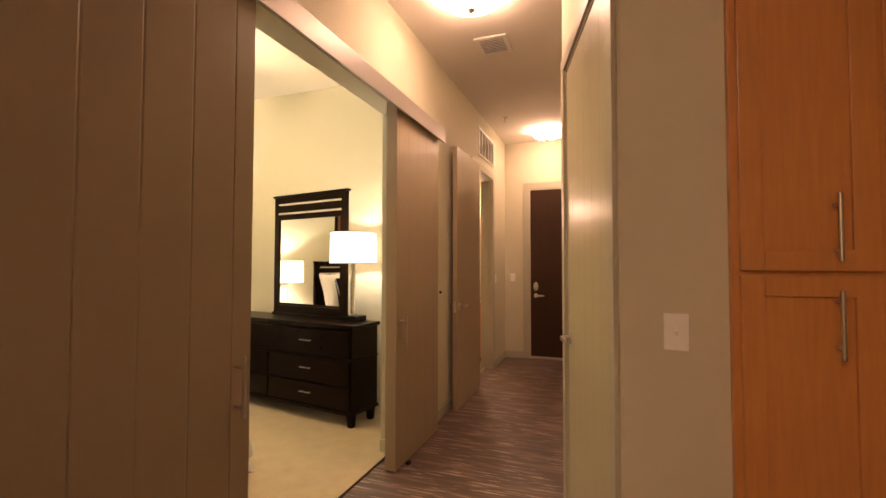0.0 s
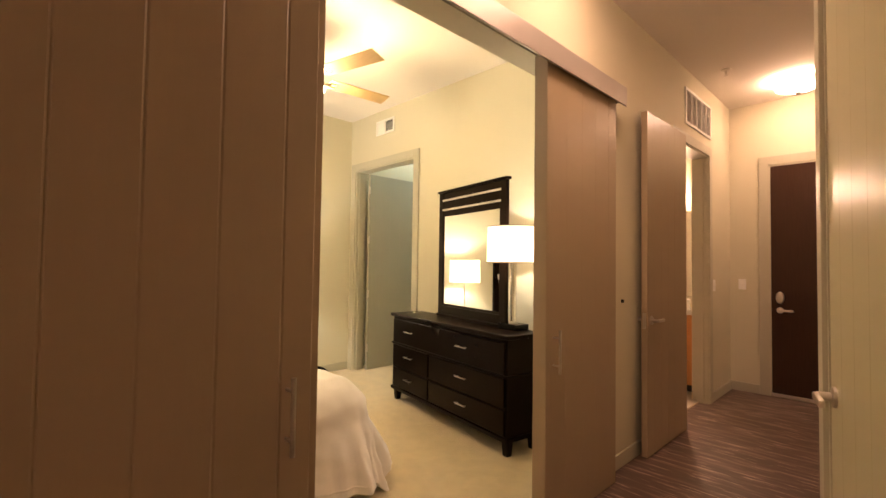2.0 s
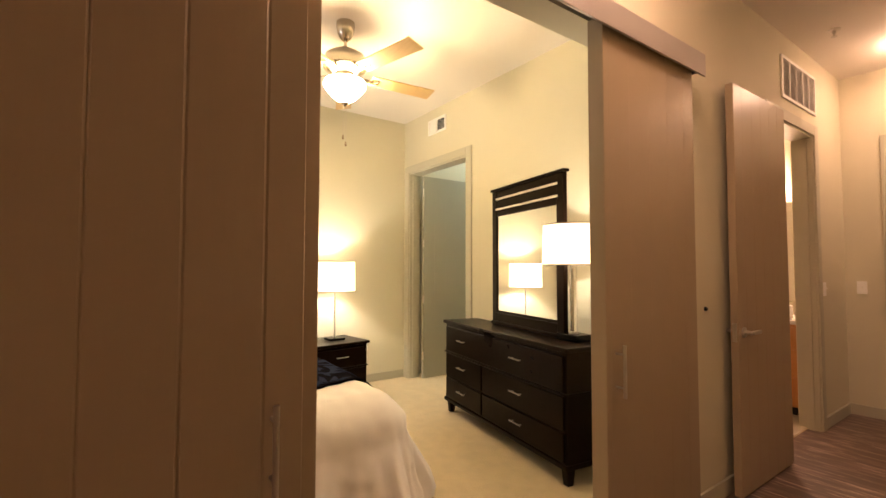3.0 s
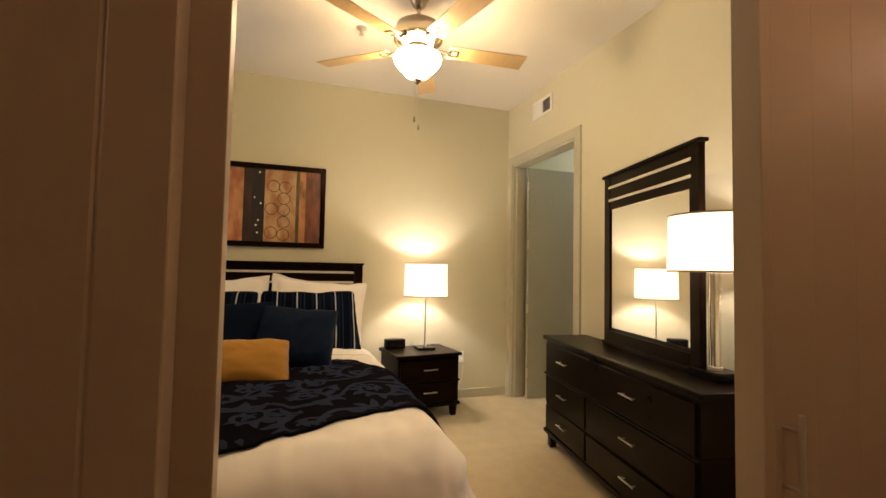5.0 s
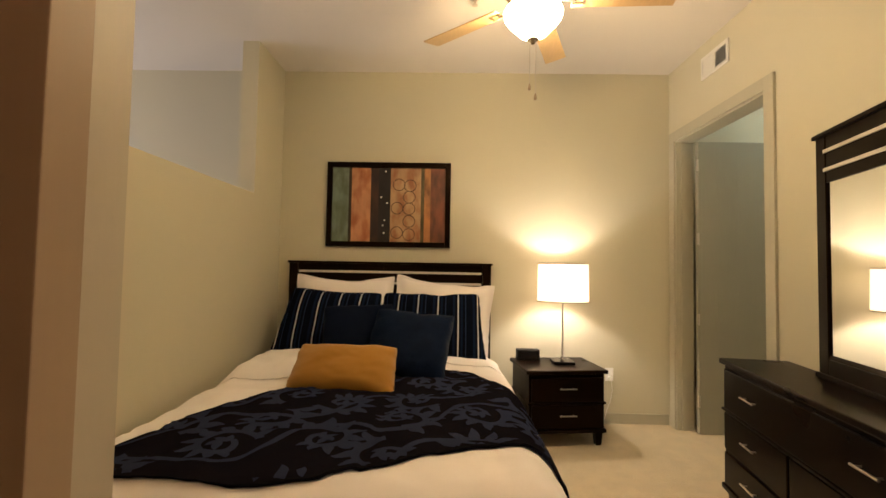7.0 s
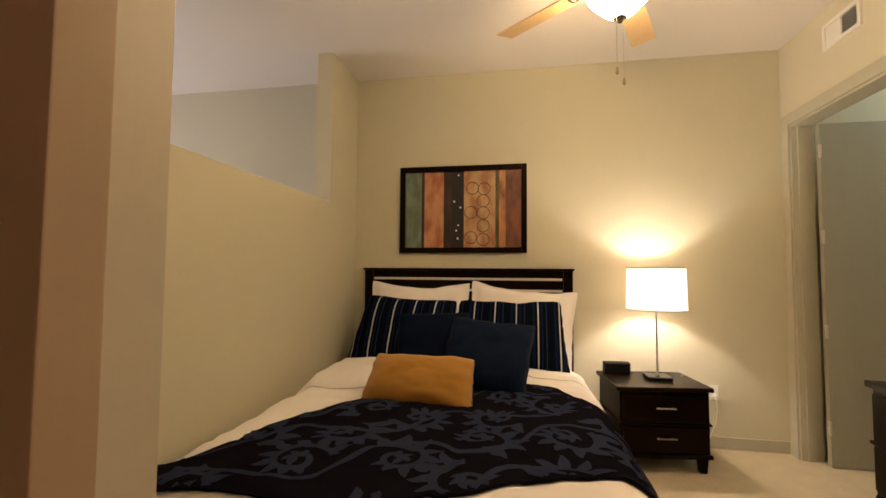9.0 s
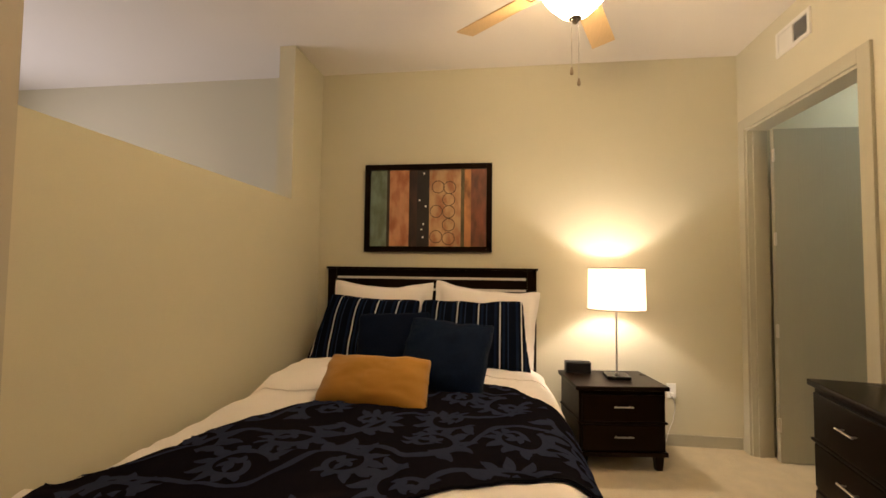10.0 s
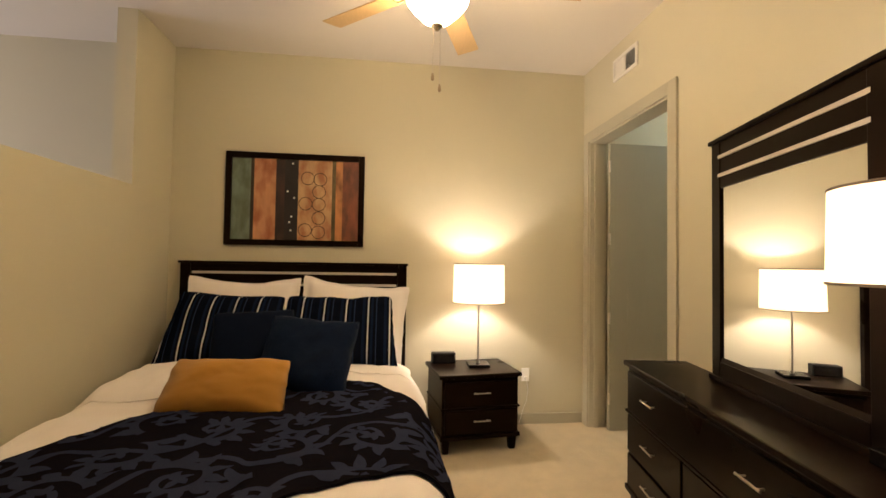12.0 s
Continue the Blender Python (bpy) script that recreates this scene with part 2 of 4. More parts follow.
def part(name, bm, mat, parent, label="", smooth=None):
    ob = mesh_object(name, bm, mat, smooth)
    ob.parent = parent
    if label:
        tagged(ob, label)
    return ob


def thing(name, m, label, category, group=""):
    ob = new(name)
    ob.empty_display_size = 0.1
    ob.matrix_basis = m
    return tagged(ob, label, category, group)


def structure(name, bm, mat, label, category, smooth=None):
    return tagged(mesh_object(name, bm, mat, smooth), label, category, "", "structure")


# ---- plan ----
TOP = 3.12
HALL_X, WALL_X = -2.65, -2.80          # hall face and bedroom face of the sliding-door wall
OPEN_L, OPEN_R, OPEN_TOP = 4.888, 6.42, 2.44
BED_X = -6.19                          # headboard wall
DRESS_Y = 7.30                         # dresser wall
LOW_Y, LOW_TOP = 3.81, 1.90            # half-height wall beside the bed
END_Y = 9.975
C0, C1 = Vector((-1.248, 5.08)), Vector((-1.514, 6.2))
BATH_A, BATH_B = 8.23, 9.16
CL_A, CL_B = -6.07, -4.955              # closet doorway in the dresser wall
DOOR_H = 2.44
CLOSET_H = 2.475

# ---- floors and ceiling ----
structure("floor_hall", boxes((-2.735, 3.0, 0.4, END_Y + 0.2, -0.1, 0.0)), VINYL, "brown vinyl hall floor with pale streaks", "floor")
structure("floor_bedroom", boxes((-6.4, -2.735, 0.4, 9.4, -0.1, 0.006)), CARPET, "beige cut-pile bedroom carpet", "carpet")
structure("floor_bathroom", boxes((-4.6, -2.74, 7.55, END_Y + 0.2, -0.09, 0.011)), TILE, "beige tiled bathroom floor", "floor")
structure("ceiling", boxes((-6.5, 3.2, 0.2, END_Y + 0.3, TOP, TOP + 0.15)), CEILING, "smooth white painted ceiling", "ceiling")

# ---- walls ----
bm = boxes((WALL_X, HALL_X, 0.4, OPEN_L, 0, TOP), (WALL_X, HALL_X, OPEN_L, OPEN_R, OPEN_TOP, TOP), (WALL_X, HALL_X, OPEN_R, BATH_A, 0, TOP),
           (WALL_X, HALL_X, BATH_A, BATH_B, DOOR_H, TOP), (WALL_X, HALL_X, BATH_B, END_Y, 0, TOP))
structure("wall_sliding_doors", bm, PAINT, "beige painted wall with the wide sliding-door opening", "wall")
structure("wall_headboard", boxes((BED_X - 0.15, BED_X, 0.4, 9.4, 0, TOP)), PAINT, "beige painted wall behind the bed", "wall")
bm = boxes((BED_X, CL_A, DRESS_Y, DRESS_Y + 0.12, 0, TOP), (CL_A, CL_B, DRESS_Y, DRESS_Y + 0.12, CLOSET_H, TOP), (CL_B, WALL_X, DRESS_Y, DRESS_Y + 0.12, 0, TOP))
structure("wall_dresser", bm, PAINT, "beige painted wall with the closet doorway", "wall")
bm = boxes((BED_X, WALL_X, LOW_Y - 0.13, LOW_Y, 0, LOW_TOP), (BED_X, -5.64, LOW_Y - 0.13, LOW_Y, LOW_TOP, TOP))
structure("wall_half_height", bm, PAINT, "beige half-height wall open to the next room above", "wall")
structure("wall_hall_end", boxes((-4.7, 0.0, END_Y, END_Y + 0.15, 0, TOP)), PAINT, "beige painted wall round the entry door", "wall")
structure("wall_switch", boxes((C0.x + 0.012, 3.1, C0.y, C0.y + 0.12, 0, TOP)), PAINT, "taupe wall beside the kitchen cabinet", "wall")
structure("wall_hall_right", boxes((C1.x + 0.24, C1.x + 0.36, C1.y + 0.06, END_Y, 0, TOP), (C1.x + 0.03, C1.x + 0.36, C1.y - 0.03, C1.y + 0.06, 0, TOP)), PAINT, "beige painted hall wall", "wall")
# wall_behind is unseen; its opening takes the assumed window
structure("wall_behind", boxes((BED_X, -5.75, 0.28, 0.4, 0, TOP), (-5.75, -4.05, 0.28, 0.4, 0, 0.75), (-5.75, -4.05, 0.28, 0.4, 2.25, TOP), (-4.05, 3.1, 0.28, 0.4, 0, TOP)), PAINT, "plain beige wall", "wall")
structure("wall_kitchen_side", boxes((3.0, 3.12, 0.4, C0.y + 0.12, 0, TOP)), PAINT, "plain beige wall", "wall")
structure("wall_closet_back", boxes((BED_X, -4.25, 9.25, 9.4, 0, TOP), (-4.37, -4.25, DRESS_Y + 0.12, 9.25, 0, TOP)), PAINT, "pale wall inside the closet", "wall")
structure("wall_bathroom", boxes((-4.25, WALL_X, 7.46, 7.58, 0, TOP), (-4.25, -4.13, 7.58, END_Y, 0, TOP)), PAINT, "cream bathroom wall", "wall")

# slanted wall with the hall closet door; local x runs along it, local y out into the hall
SL = (C1 - C0).length
SLANT = pose(C0.x, C0.y, 0, 0, 0, math.degrees(math.atan2(C1.y - C0.y, C1.x - C0.x)))
SD_A, SD_B = 0.080, SL - 0.13
ob = structure("wall_slanted", boxes((0, SD_A, -0.12, 0, 0, TOP), (SD_A, SD_B, -0.12, 0, DOOR_H, TOP), (SD_B, SL, -0.12, 0, 0, TOP)), PAINT, "short slanted wall holding the hall closet door", "wall")
ob.matrix_basis = SLANT


# ---- openings: trims, doors ----
def casing(name, m, a, b, top, width=0.085, proud=0.018, depth=0.14, label="khaki painted door casing"):
    """Casing round an opening from a to b along local x; wall face at local y = 0, room on the + side."""
    ob = tagged(new(name), label, "door frame", "", "structure")
    ob.matrix_basis = m
    for x0, x1 in ((a - width, a), (b, b + width)):
        part("side_casing", boxes((x0, x1, 0.0, proud, 0, top + width), bevel=0.003), TRIM, ob)
    part("head_casing", boxes((a, b, 0.0, proud, top, top + width), bevel=0.003), TRIM, ob)
    for s in ((a - 0.001, a + 0.016, -depth, 0.004, 0, top), (b - 0.016, b + 0.001, -depth, 0.004, 0, top), (a + 0.016, b - 0.016, -depth, 0.004, top - 0.016, top + 0.001)):
        part("jamb_board", boxes(s), TRIM, ob)
    for s in ((a + 0.016, a + 0.028, -depth * 0.55, -depth * 0.25, 0, top - 0.016), (b - 0.028, b - 0.016, -depth * 0.55, -depth * 0.25, 0, top - 0.016)):
        part("door_stop", boxes(s), TRIM, ob)
    return ob


def lever(parent, x, y, z, side=1, reach=-1):
    """A nickel lever set on the face at local y, reaching along local x."""
    bm = lathe([(0.031, 0), (0.031, 0.008), (0.013, 0.011), (0.012, 0.045)], 24)
    bmesh.ops.transform(bm, matrix=pose(x, y, z, -90 * side, 0, 0), verts=bm.verts)
    h = part("door_handle", bm, STEEL, parent, "brushed nickel lever handle", 40)
    bm = bmesh.new()
    box(bm, min(x, x + reach * 0.115), max(x, x + reach * 0.115), min(y + side * 0.040, y + side * 0.056), max(y + side * 0.040, y + side * 0.056), z - 0.011, z + 0.011, bevel=0.005)
    part("lever", bm, STEEL, h, smooth=40)
    return h


def leaf_boards(w, top, cuts, thick=0.044, groove=0.0015):
    """A door leaf of vertical boards with shallow V-grooves on both faces; local x along, y 0 to thick."""
    half, c = groove * 2.6, 0.0025
    near = [(0.0, c), (c, 0.0)]
    for x in cuts:
        near += [(x - half, 0.0), (x - half * 0.15, groove), (x + half * 0.15, groove), (x + half, 0.0)]
    near += [(w - c, 0.0), (w, c)]
    ring = near + [(x, thick - y) for x, y in reversed(near)]
    bm = bmesh.new()
    low = [bm.verts.new((x, y, 0.012)) for x, y in ring]
    high = [bm.verts.new((x, y, top)) for x, y in ring]
    for i in range(len(ring)):
        j = (i + 1) % len(ring)
        bm.faces.new((low[i], low[j], high[j], high[i]))
    bm.faces.new(low[::-1])
    bm.faces.new(high)
    return bm


# sliding doors on the hall side; local x runs along +y, local y to the hall (-x turned)
def along_y(x, y, z=0.0):
    """A frame whose x axis runs along the hall and whose y axis points into the bedroom."""
    return pose(x, y, z, 0, 0, 90)


def sliding_door(m, cuts, handle_x, label, groove=0.0022, wide=0.94):
    d = thing("sliding_door", m, label, "door", "sliding doors")
    part("door_leaf", leaf_boards(wide, 2.425, cuts, 0.078, groove), DOOR, d, "taupe painted grooved board leaf")
    bm = rod((handle_x, -0.042, 0.79), (handle_x, -0.042, 1.01), 0.0075)
    for z in (0.83, 0.97):
        rod((handle_x, -0.042, z), (handle_x, 0.0, z), 0.005, bm=bm)
    part("pull_handle", bm, STEEL, d, "slim brushed nickel bar pull", 40)
    return d


sliding_door(along_y(-2.565, 3.927), (0.153, 0.325, 0.495, 0.668, 0.843), 0.865, "taupe grooved sliding door hung beside the bedroom opening")
sliding_door(along_y(-2.565, 6.14), (0.035, 0.19, 0.355, 0.515, 0.68), 0.065, "taupe grooved sliding door slid back against the hall wall", 0.0006, 0.785)

rail = thing("sliding_door_rail", along_y(-2.54, 3.86), "satin metal sliding-door rail cover over the opening", "rail")
part("fascia", boxes((0, 3.14, -0.012, 0.0, 2.358, 2.476), bevel=0.002), RAIL, rail)
part("top_cover", boxes((0, 3.14, 0.0, 0.11, 2.464, 2.476)), RAIL, rail)
part("end_cap", boxes((3.13, 3.14, 0.0, 0.108, 2.39, 2.464)), RAIL, rail)
part("track", boxes((0.01, 3.12, 0.03, 0.045, 2.43, 2.462)), DARK, rail, "dark track inside the cover")

# jambs of the wide opening
bm = boxes((WALL_X - 0.012, HALL_X + 0.002, OPEN_L - 0.05, OPEN_L + 0.012, 0, OPEN_TOP), (WALL_X - 0.012, HALL_X + 0.002, OPEN_R - 0.012, OPEN_R + 0.05, 0, OPEN_TOP))
structure("jamb_opening", bm, TRIM, "plastered beige reveals of the sliding-door opening", "wall")
# added strip: gives the reveal a dark band beside the sliding door
structure("jamb_dark_strip", boxes((HALL_X - 0.055, HALL_X + 0.005, OPEN_L - 0.03, OPEN_L + 0.044, 0, OPEN_TOP - 0.002), bevel=0.002), DOOR, "taupe painted strip added along the opening's edge", "door jamb")
structure("threshold", boxes((-2.742, -2.728, OPEN_L + 0.012, OPEN_R - 0.012, 0, 0.009), bevel=0.003), ENTRY, "slim brown strip between vinyl and carpet", "threshold")

# bathroom doorway and its leaf folded back against the wall
casing("casing_bathroom", pose(HALL_X, 0, 0, 0, 0, -90) @ pose(0, 0, 0), -BATH_B, -BATH_A, DOOR_H)
d = thing("bathroom_door", pose(-2.606, 8.235, 0, 0, 0, -90.0), "taupe grooved bathroom door standing fully open in the hall", "door", "interior doors")
bm = leaf_boards(0.82, DOOR_H, (0.14, 0.28, 0.42, 0.56, 0.70), groove=0.0006)
part("door_leaf", bm, DOOR, d, "taupe painted grooved board leaf")
lever(d, 0.755, 0.044, 0.955, 1, -1)
lever(d, 0.755, 0.0, 0.955, -1, -1)
part("latch_plate", boxes((0.8195, 0.822, 0.010, 0.034, 0.90, 1.01)), STEEL, d)

strike = tagged(new("strike_plate"), "small nickel strike plate on the bathroom jamb", "strike plate")
strike.matrix_basis = pose(-2.70, BATH_B - 0.018, 0.95)
part("plate", boxes((-0.015, 0.015, -0.001, 0.002, -0.035, 0.035)), STEEL, strike)

# entry door
casing("casing_entry", pose(0, END_Y, 0, 0, 0, 180), 1.38, 2.29, 2.43, 0.09)
d = thing("entry_door", pose(-2.275, END_Y - 0.012, 0), "dark brown stained entry door, closed", "door")
part("door_leaf", boxes((0, 0.88, 0.0, 0.045, 0.02, 2.412), bevel=0.002), ENTRY, d)
part("sweep", boxes((0, 0.88, -0.006, 0.0, 0.012, 0.04)), STEEL, d, "pale metal door sweep")
lever(d, 0.075, 0.0, 0.90, -1, 1)
bm = lathe([(0.036, 0), (0.036, 0.012), (0.030, 0.022), (0.012, 0.024)], 28)
bmesh.ops.scale(bm, vec=(1, 1.75, 1), verts=bm.verts)
bmesh.ops.transform(bm, matrix=pose(0.075, 0, 1.03, 90), verts=bm.verts)
part("deadbolt", bm, STEEL, d, "rounded nickel deadbolt rose", 40)
part("frame_stop", boxes((-0.015, 0.0, -0.0, 0.012, 0, 2.414), (0.88, 0.895, 0.0, 0.012, 0, 2.414), (0.0, 0.88, 0.0, 0.012, 2.412, 2.428)), TRIM, d)

# hall closet door in the slanted wall
casing("casing_hall_closet", SLANT, SD_A, SD_B, DOOR_H, 0.075)
d = thing("hall_closet_door", SLANT @ pose(SD_A + 0.018, -0.044, 0), "khaki grooved hall closet door, closed", "door", "interior doors")
W = SD_B - SD_A - 0.036
part("door_leaf", leaf_boards(W, DOOR_H - 0.02, (0.15, 0.30, 0.45, 0.60, 0.75), groove=0.0006), KHAKI, d, "khaki painted grooved board leaf")
lever(d, W - 0.07, 0.044, 0.955, 1, -1)
for z in (0.62, 1.35, 2.18):
    bm = rod((-0.006, 0.052, z - 0.05), (-0.006, 0.052, z + 0.05), 0.008)
    part("hinge", bm, STEEL, d, smooth=40)

# bedroom closet doorway and its leaf swung into the closet
casing("casing_bedroom_closet", pose(0, DRESS_Y, 0, 0, 0, 180), -CL_B, -CL_A, CLOSET_H)
d = thing("bedroom_closet_door", pose(-5.95, DRESS_Y + 0.125, 0, 0, 0, 90), "grey-green grooved closet door swung open inwards", "door", "interior doors")
part("door_leaf", leaf_boards(0.95, DOOR_H + 0.0, (0.16, 0.32, 0.48, 0.64, 0.80), groove=0.0008), CLOSET_DOOR, d)
for z in (0.28, 0.95, 1.62, 2.24):
    h = boxes((-0.012, 0.0, -0.006, 0.004, z - 0.045, z + 0.045))
    rod((-0.006, -0.010, z - 0.048), (-0.006, -0.010, z + 0.048), 0.008, bm=h)
    part("hinge", h, STEEL, d, "pale nickel butt hinge", 40)
lever(d, 0.885, 0.0, 0.955, -1, -1)

# ---- baseboards ----
def baseboard(name, runs):
    structure(name, boxes(*runs, bevel=0.003), TRIM, "khaki painted baseboard", "baseboard")


B, BT = 0.095, 0.014
baseboard("baseboard_bedroom", [(BED_X, BED_X + BT, LOW_Y, DRESS_Y - BT, 0, B), (CL_B + 0.085, WALL_X, DRESS_Y - BT, DRESS_Y, 0, B), (BED_X + BT, CL_A - 0.085, DRESS_Y - BT, DRESS_Y, 0, B),
                                (BED_X + BT, WALL_X - BT, LOW_Y, LOW_Y + BT, 0, B), (WALL_X - BT, WALL_X, LOW_Y, OPEN_L - 0.05, 0, B), (WALL_X - BT, WALL_X, OPEN_R + 0.05, DRESS_Y - BT, 0, B)])
baseboard("baseboard_hall", [(HALL_X, HALL_X + BT, 0.4, OPEN_L - 0.05, 0, B), (HALL_X, HALL_X + BT, OPEN_R + 0.05, BATH_A - 0.085, 0, B), (HALL_X, HALL_X + BT, BATH_B + 0.085, END_Y - BT, 0, B),
                             (HALL_X, -2.382, END_Y - BT, END_Y, 0, B), (-1.288, C1.x + 0.24, END_Y - BT, END_Y, 0, B), (C1.x + 0.24 - BT, C1.x + 0.24, C1.y + 0.06, END_Y - BT, 0, B)])
bm = boxes((WALL_X - 0.014, HALL_X + 0.014, OPEN_R - 0.026, OPEN_R - 0.012, 0, B), bevel=0.003)
structure("baseboard_jamb", bm, TRIM, "khaki painted baseboard return", "baseboard")

# ---- hall fixtures ----
def ceiling_light(x, y, glass=HALL_GLASS):
    f = thing("ceiling_light", pose(x, y, TOP), "lit frosted glass flush ceiling light with nickel finial", "ceiling light", "hall ceiling lights")
    part("canopy", lathe([(0.10, 0.0), (0.10, -0.02), (0.02, -0.028)], 32), STEEL, f, smooth=40)
    n, bm = 20, bmesh.new()
    grid = [[bm.verts.new((0.175 * u, 0.175 * v, -0.125 + 0.075 * (abs(u) ** 2.4 + abs(v) ** 2.4) / 1.6)) for u in [2 * i / n - 1 for i in range(n + 1)]] for v in [2 * j / n - 1 for j in range(n + 1)]]
    for j in range(n):
        for i in range(n):
            bm.faces.new((grid[j][i], grid[j][i + 1], grid[j + 1][i + 1], grid[j + 1][i]))
    part("glass_dish", bm, glass, f, "glowing frosted square glass dish", 60)
    part("stem", rod((0, 0, -0.12), (0, 0, -0.02), 0.006), STEEL, f, smooth=40)
    part("finial", lathe([(0.026, -0.123), (0.028, -0.137), (0.016, -0.150), (0.006, -0.160)], 20), STEEL, f, smooth=50)
    return f


first = ceiling_light(-2.08, 6.22)
copy_thing(first, pose(-1.97, 9.45, TOP))
# third light is unseen: added behind the start to light the switch wall
kitchen = ceiling_light(-2.05, 1.25, KITCHEN_GLASS)
tagged(kitchen, "unseen lit flush ceiling light assumed in the kitchen", "ceiling light")

b = thing("door_bumper", pose(HALL_X, 7.20, 1.10, 0, 90, 0), "small dark wall bumper behind the bathroom door", "door stop")
part("disc", lathe([(0.012, 0), (0.012, 0.008), (0.008, 0.014)], 18), RUBBER, b)
g = thing("floor_guide", pose(-2.545, 6.30, 0.0), "small dark guide block under the sliding door", "door guide")
part("block", boxes((-0.012, 0.012, -0.02, 0.02, 0, 0.018), bevel=0.003), RUBBER, g)
v = thing("ceiling_vent", pose(-2.11, 6.98, TOP, 0, 0, 0), "white enamel supply vent in the hall ceiling", "vent")
part("backing", boxes((-0.10, 0.10, -0.12, 0.12, -0.006, -0.001)), SOFT_GREY, v)
part("vent_frame", boxes((-0.13, -0.095, -0.15, 0.15, -0.014, 0), (0.095, 0.13, -0.15, 0.15, -0.014, 0), (-0.095, 0.095, -0.15, -0.115, -0.014, 0), (-0.095, 0.095, 0.115, 0.15, -0.014, 0), bevel=0.003), GRILLE, v)
for i in range(9):
    bm = boxes((-0.096, 0.096, -0.009, 0.009, -0.0015, 0.0015))
    bmesh.ops.transform(bm, matrix=pose(0, -0.10 + 0.025 * i, -0.012, 40), verts=bm.verts)
    part("slat", bm, GRILLE, v)


def sprinkler(x, y):
    s = thing("sprinkler", pose(x, y, TOP), "small nickel sprinkler head in the ceiling", "sprinkler", "sprinklers")
    part("escutcheon", lathe([(0.04, 0), (0.038, -0.008), (0.018, -0.014)], 28), STEEL, s, smooth=40)
    part("body", lathe([(0.012, -0.010), (0.012, -0.028), (0.006, -0.032), (0.005, -0.052)], 16), STEEL, s, smooth=40)
    part("deflector", lathe([(0.020, -0.052), (0.020, -0.055)], 20), STEEL, s)
    return s


s = sprinkler(-2.40, 8.78)
copy_thing(s, pose(-5.05, 5.49, TOP))


def wall_grille(name, m, w, h, bars, slats, label, dark=DARK):
    """A grille whose face lies in local x (width) and z, looking along +y."""
    g = thing(name, m, label, "vent")
    # the backing sheet's dark tone is the duct's shade put into colour
    part("backing", boxes((-w / 2 + 0.02, w / 2 - 0.02, 0.0005, 0.003, -h / 2 + 0.02, h / 2 - 0.02)), dark, g)
    part("vent_frame", boxes((-w / 2, -w / 2 + 0.025, 0, 0.014, -h / 2, h / 2), (w / 2 - 0.025, w / 2, 0, 0.014, -h / 2, h / 2), (-w / 2 + 0.025, w / 2 - 0.025, 0, 0.014, -h / 2, -h / 2 + 0.025), (-w / 2 + 0.025, w / 2 - 0.025, 0, 0.014, h / 2 - 0.025, h / 2), bevel=0.003), GRILLE, g)
    for i in range(1, bars):
        x = -w / 2 + 0.025 + (w - 0.05) * i / bars
        part("bar", boxes((x - 0.006, x + 0.006, 0.002, 0.013, -h / 2 + 0.025, h / 2 - 0.025)), GRILLE, g)
    for i in range(slats):
        bm = boxes((-w / 2 + 0.026, w / 2 - 0.026, -0.005, 0.005, -0.0008, 0.0008))
        bmesh.ops.transform(bm, matrix=pose(0, 0.007, -h / 2 + 0.03 + (h - 0.06) * (i + 0.5) / slats, -35), verts=bm.verts)
        part("slat", bm, GRILLE, g)
    return g


wall_grille("return_air_grille", pose(HALL_X, 8.86, 2.785, 0, 0, -90), 0.76, 0.33, 5, 16, "white return air grille high on the hall wall", SOFT_GREY)
bed_vent = wall_grille("bedroom_vent", pose(-5.48, DRESS_Y, 2.918, 0, 0, 180), 0.34, 0.17, 2, 8, "white supply vent high on the dresser wall, one half pale", DARK)
# pale plate stands for the half whose slats turn their bright faces outward
part("pale_plate", boxes((0.008, 0.142, 0.003, 0.009, -0.058, 0.058)), GRILLE, bed_vent)


def switch(m, gang=1, label="white toggle light switch"):
    s = thing("light_switch", m, label, "light switch", "switches")
    part("plate", boxes((-0.036, 0.036, 0, 0.006, -0.058, 0.058), bevel=0.003), WHITE, s)
    # slot is a raised slip; the recess's shade is put into its greyer white
    part("toggle_slot", boxes((-0.0055, 0.0055, 0.005, 0.0064, -0.012, 0.012)), GRILLE, s)
    bm = boxes((-0.0048, 0.0048, 0.0, 0.020, -0.006, 0.006), bevel=0.002)
    bmesh.ops.transform(bm, matrix=pose(0, 0.003, 0.001, 24), verts=bm.verts)
    part("toggle", bm, WHITE, s)
    for z in (-0.03, 0.03):
        part("screw", boxes((-0.002, 0.002, 0.006, 0.0068, z - 0.002, z + 0.002)), GRILLE, s)
    return s


s = switch(pose(-1.083, C0.y, 1.135, 0, 0, 180), label="white toggle light switch on the taupe wall")
copy_thing(s, pose(-2.535, END_Y, 1.157, 0, 0, 180))
copy_thing(s, pose(HALL_X, 9.35, 1.155, 0, 0, -90))

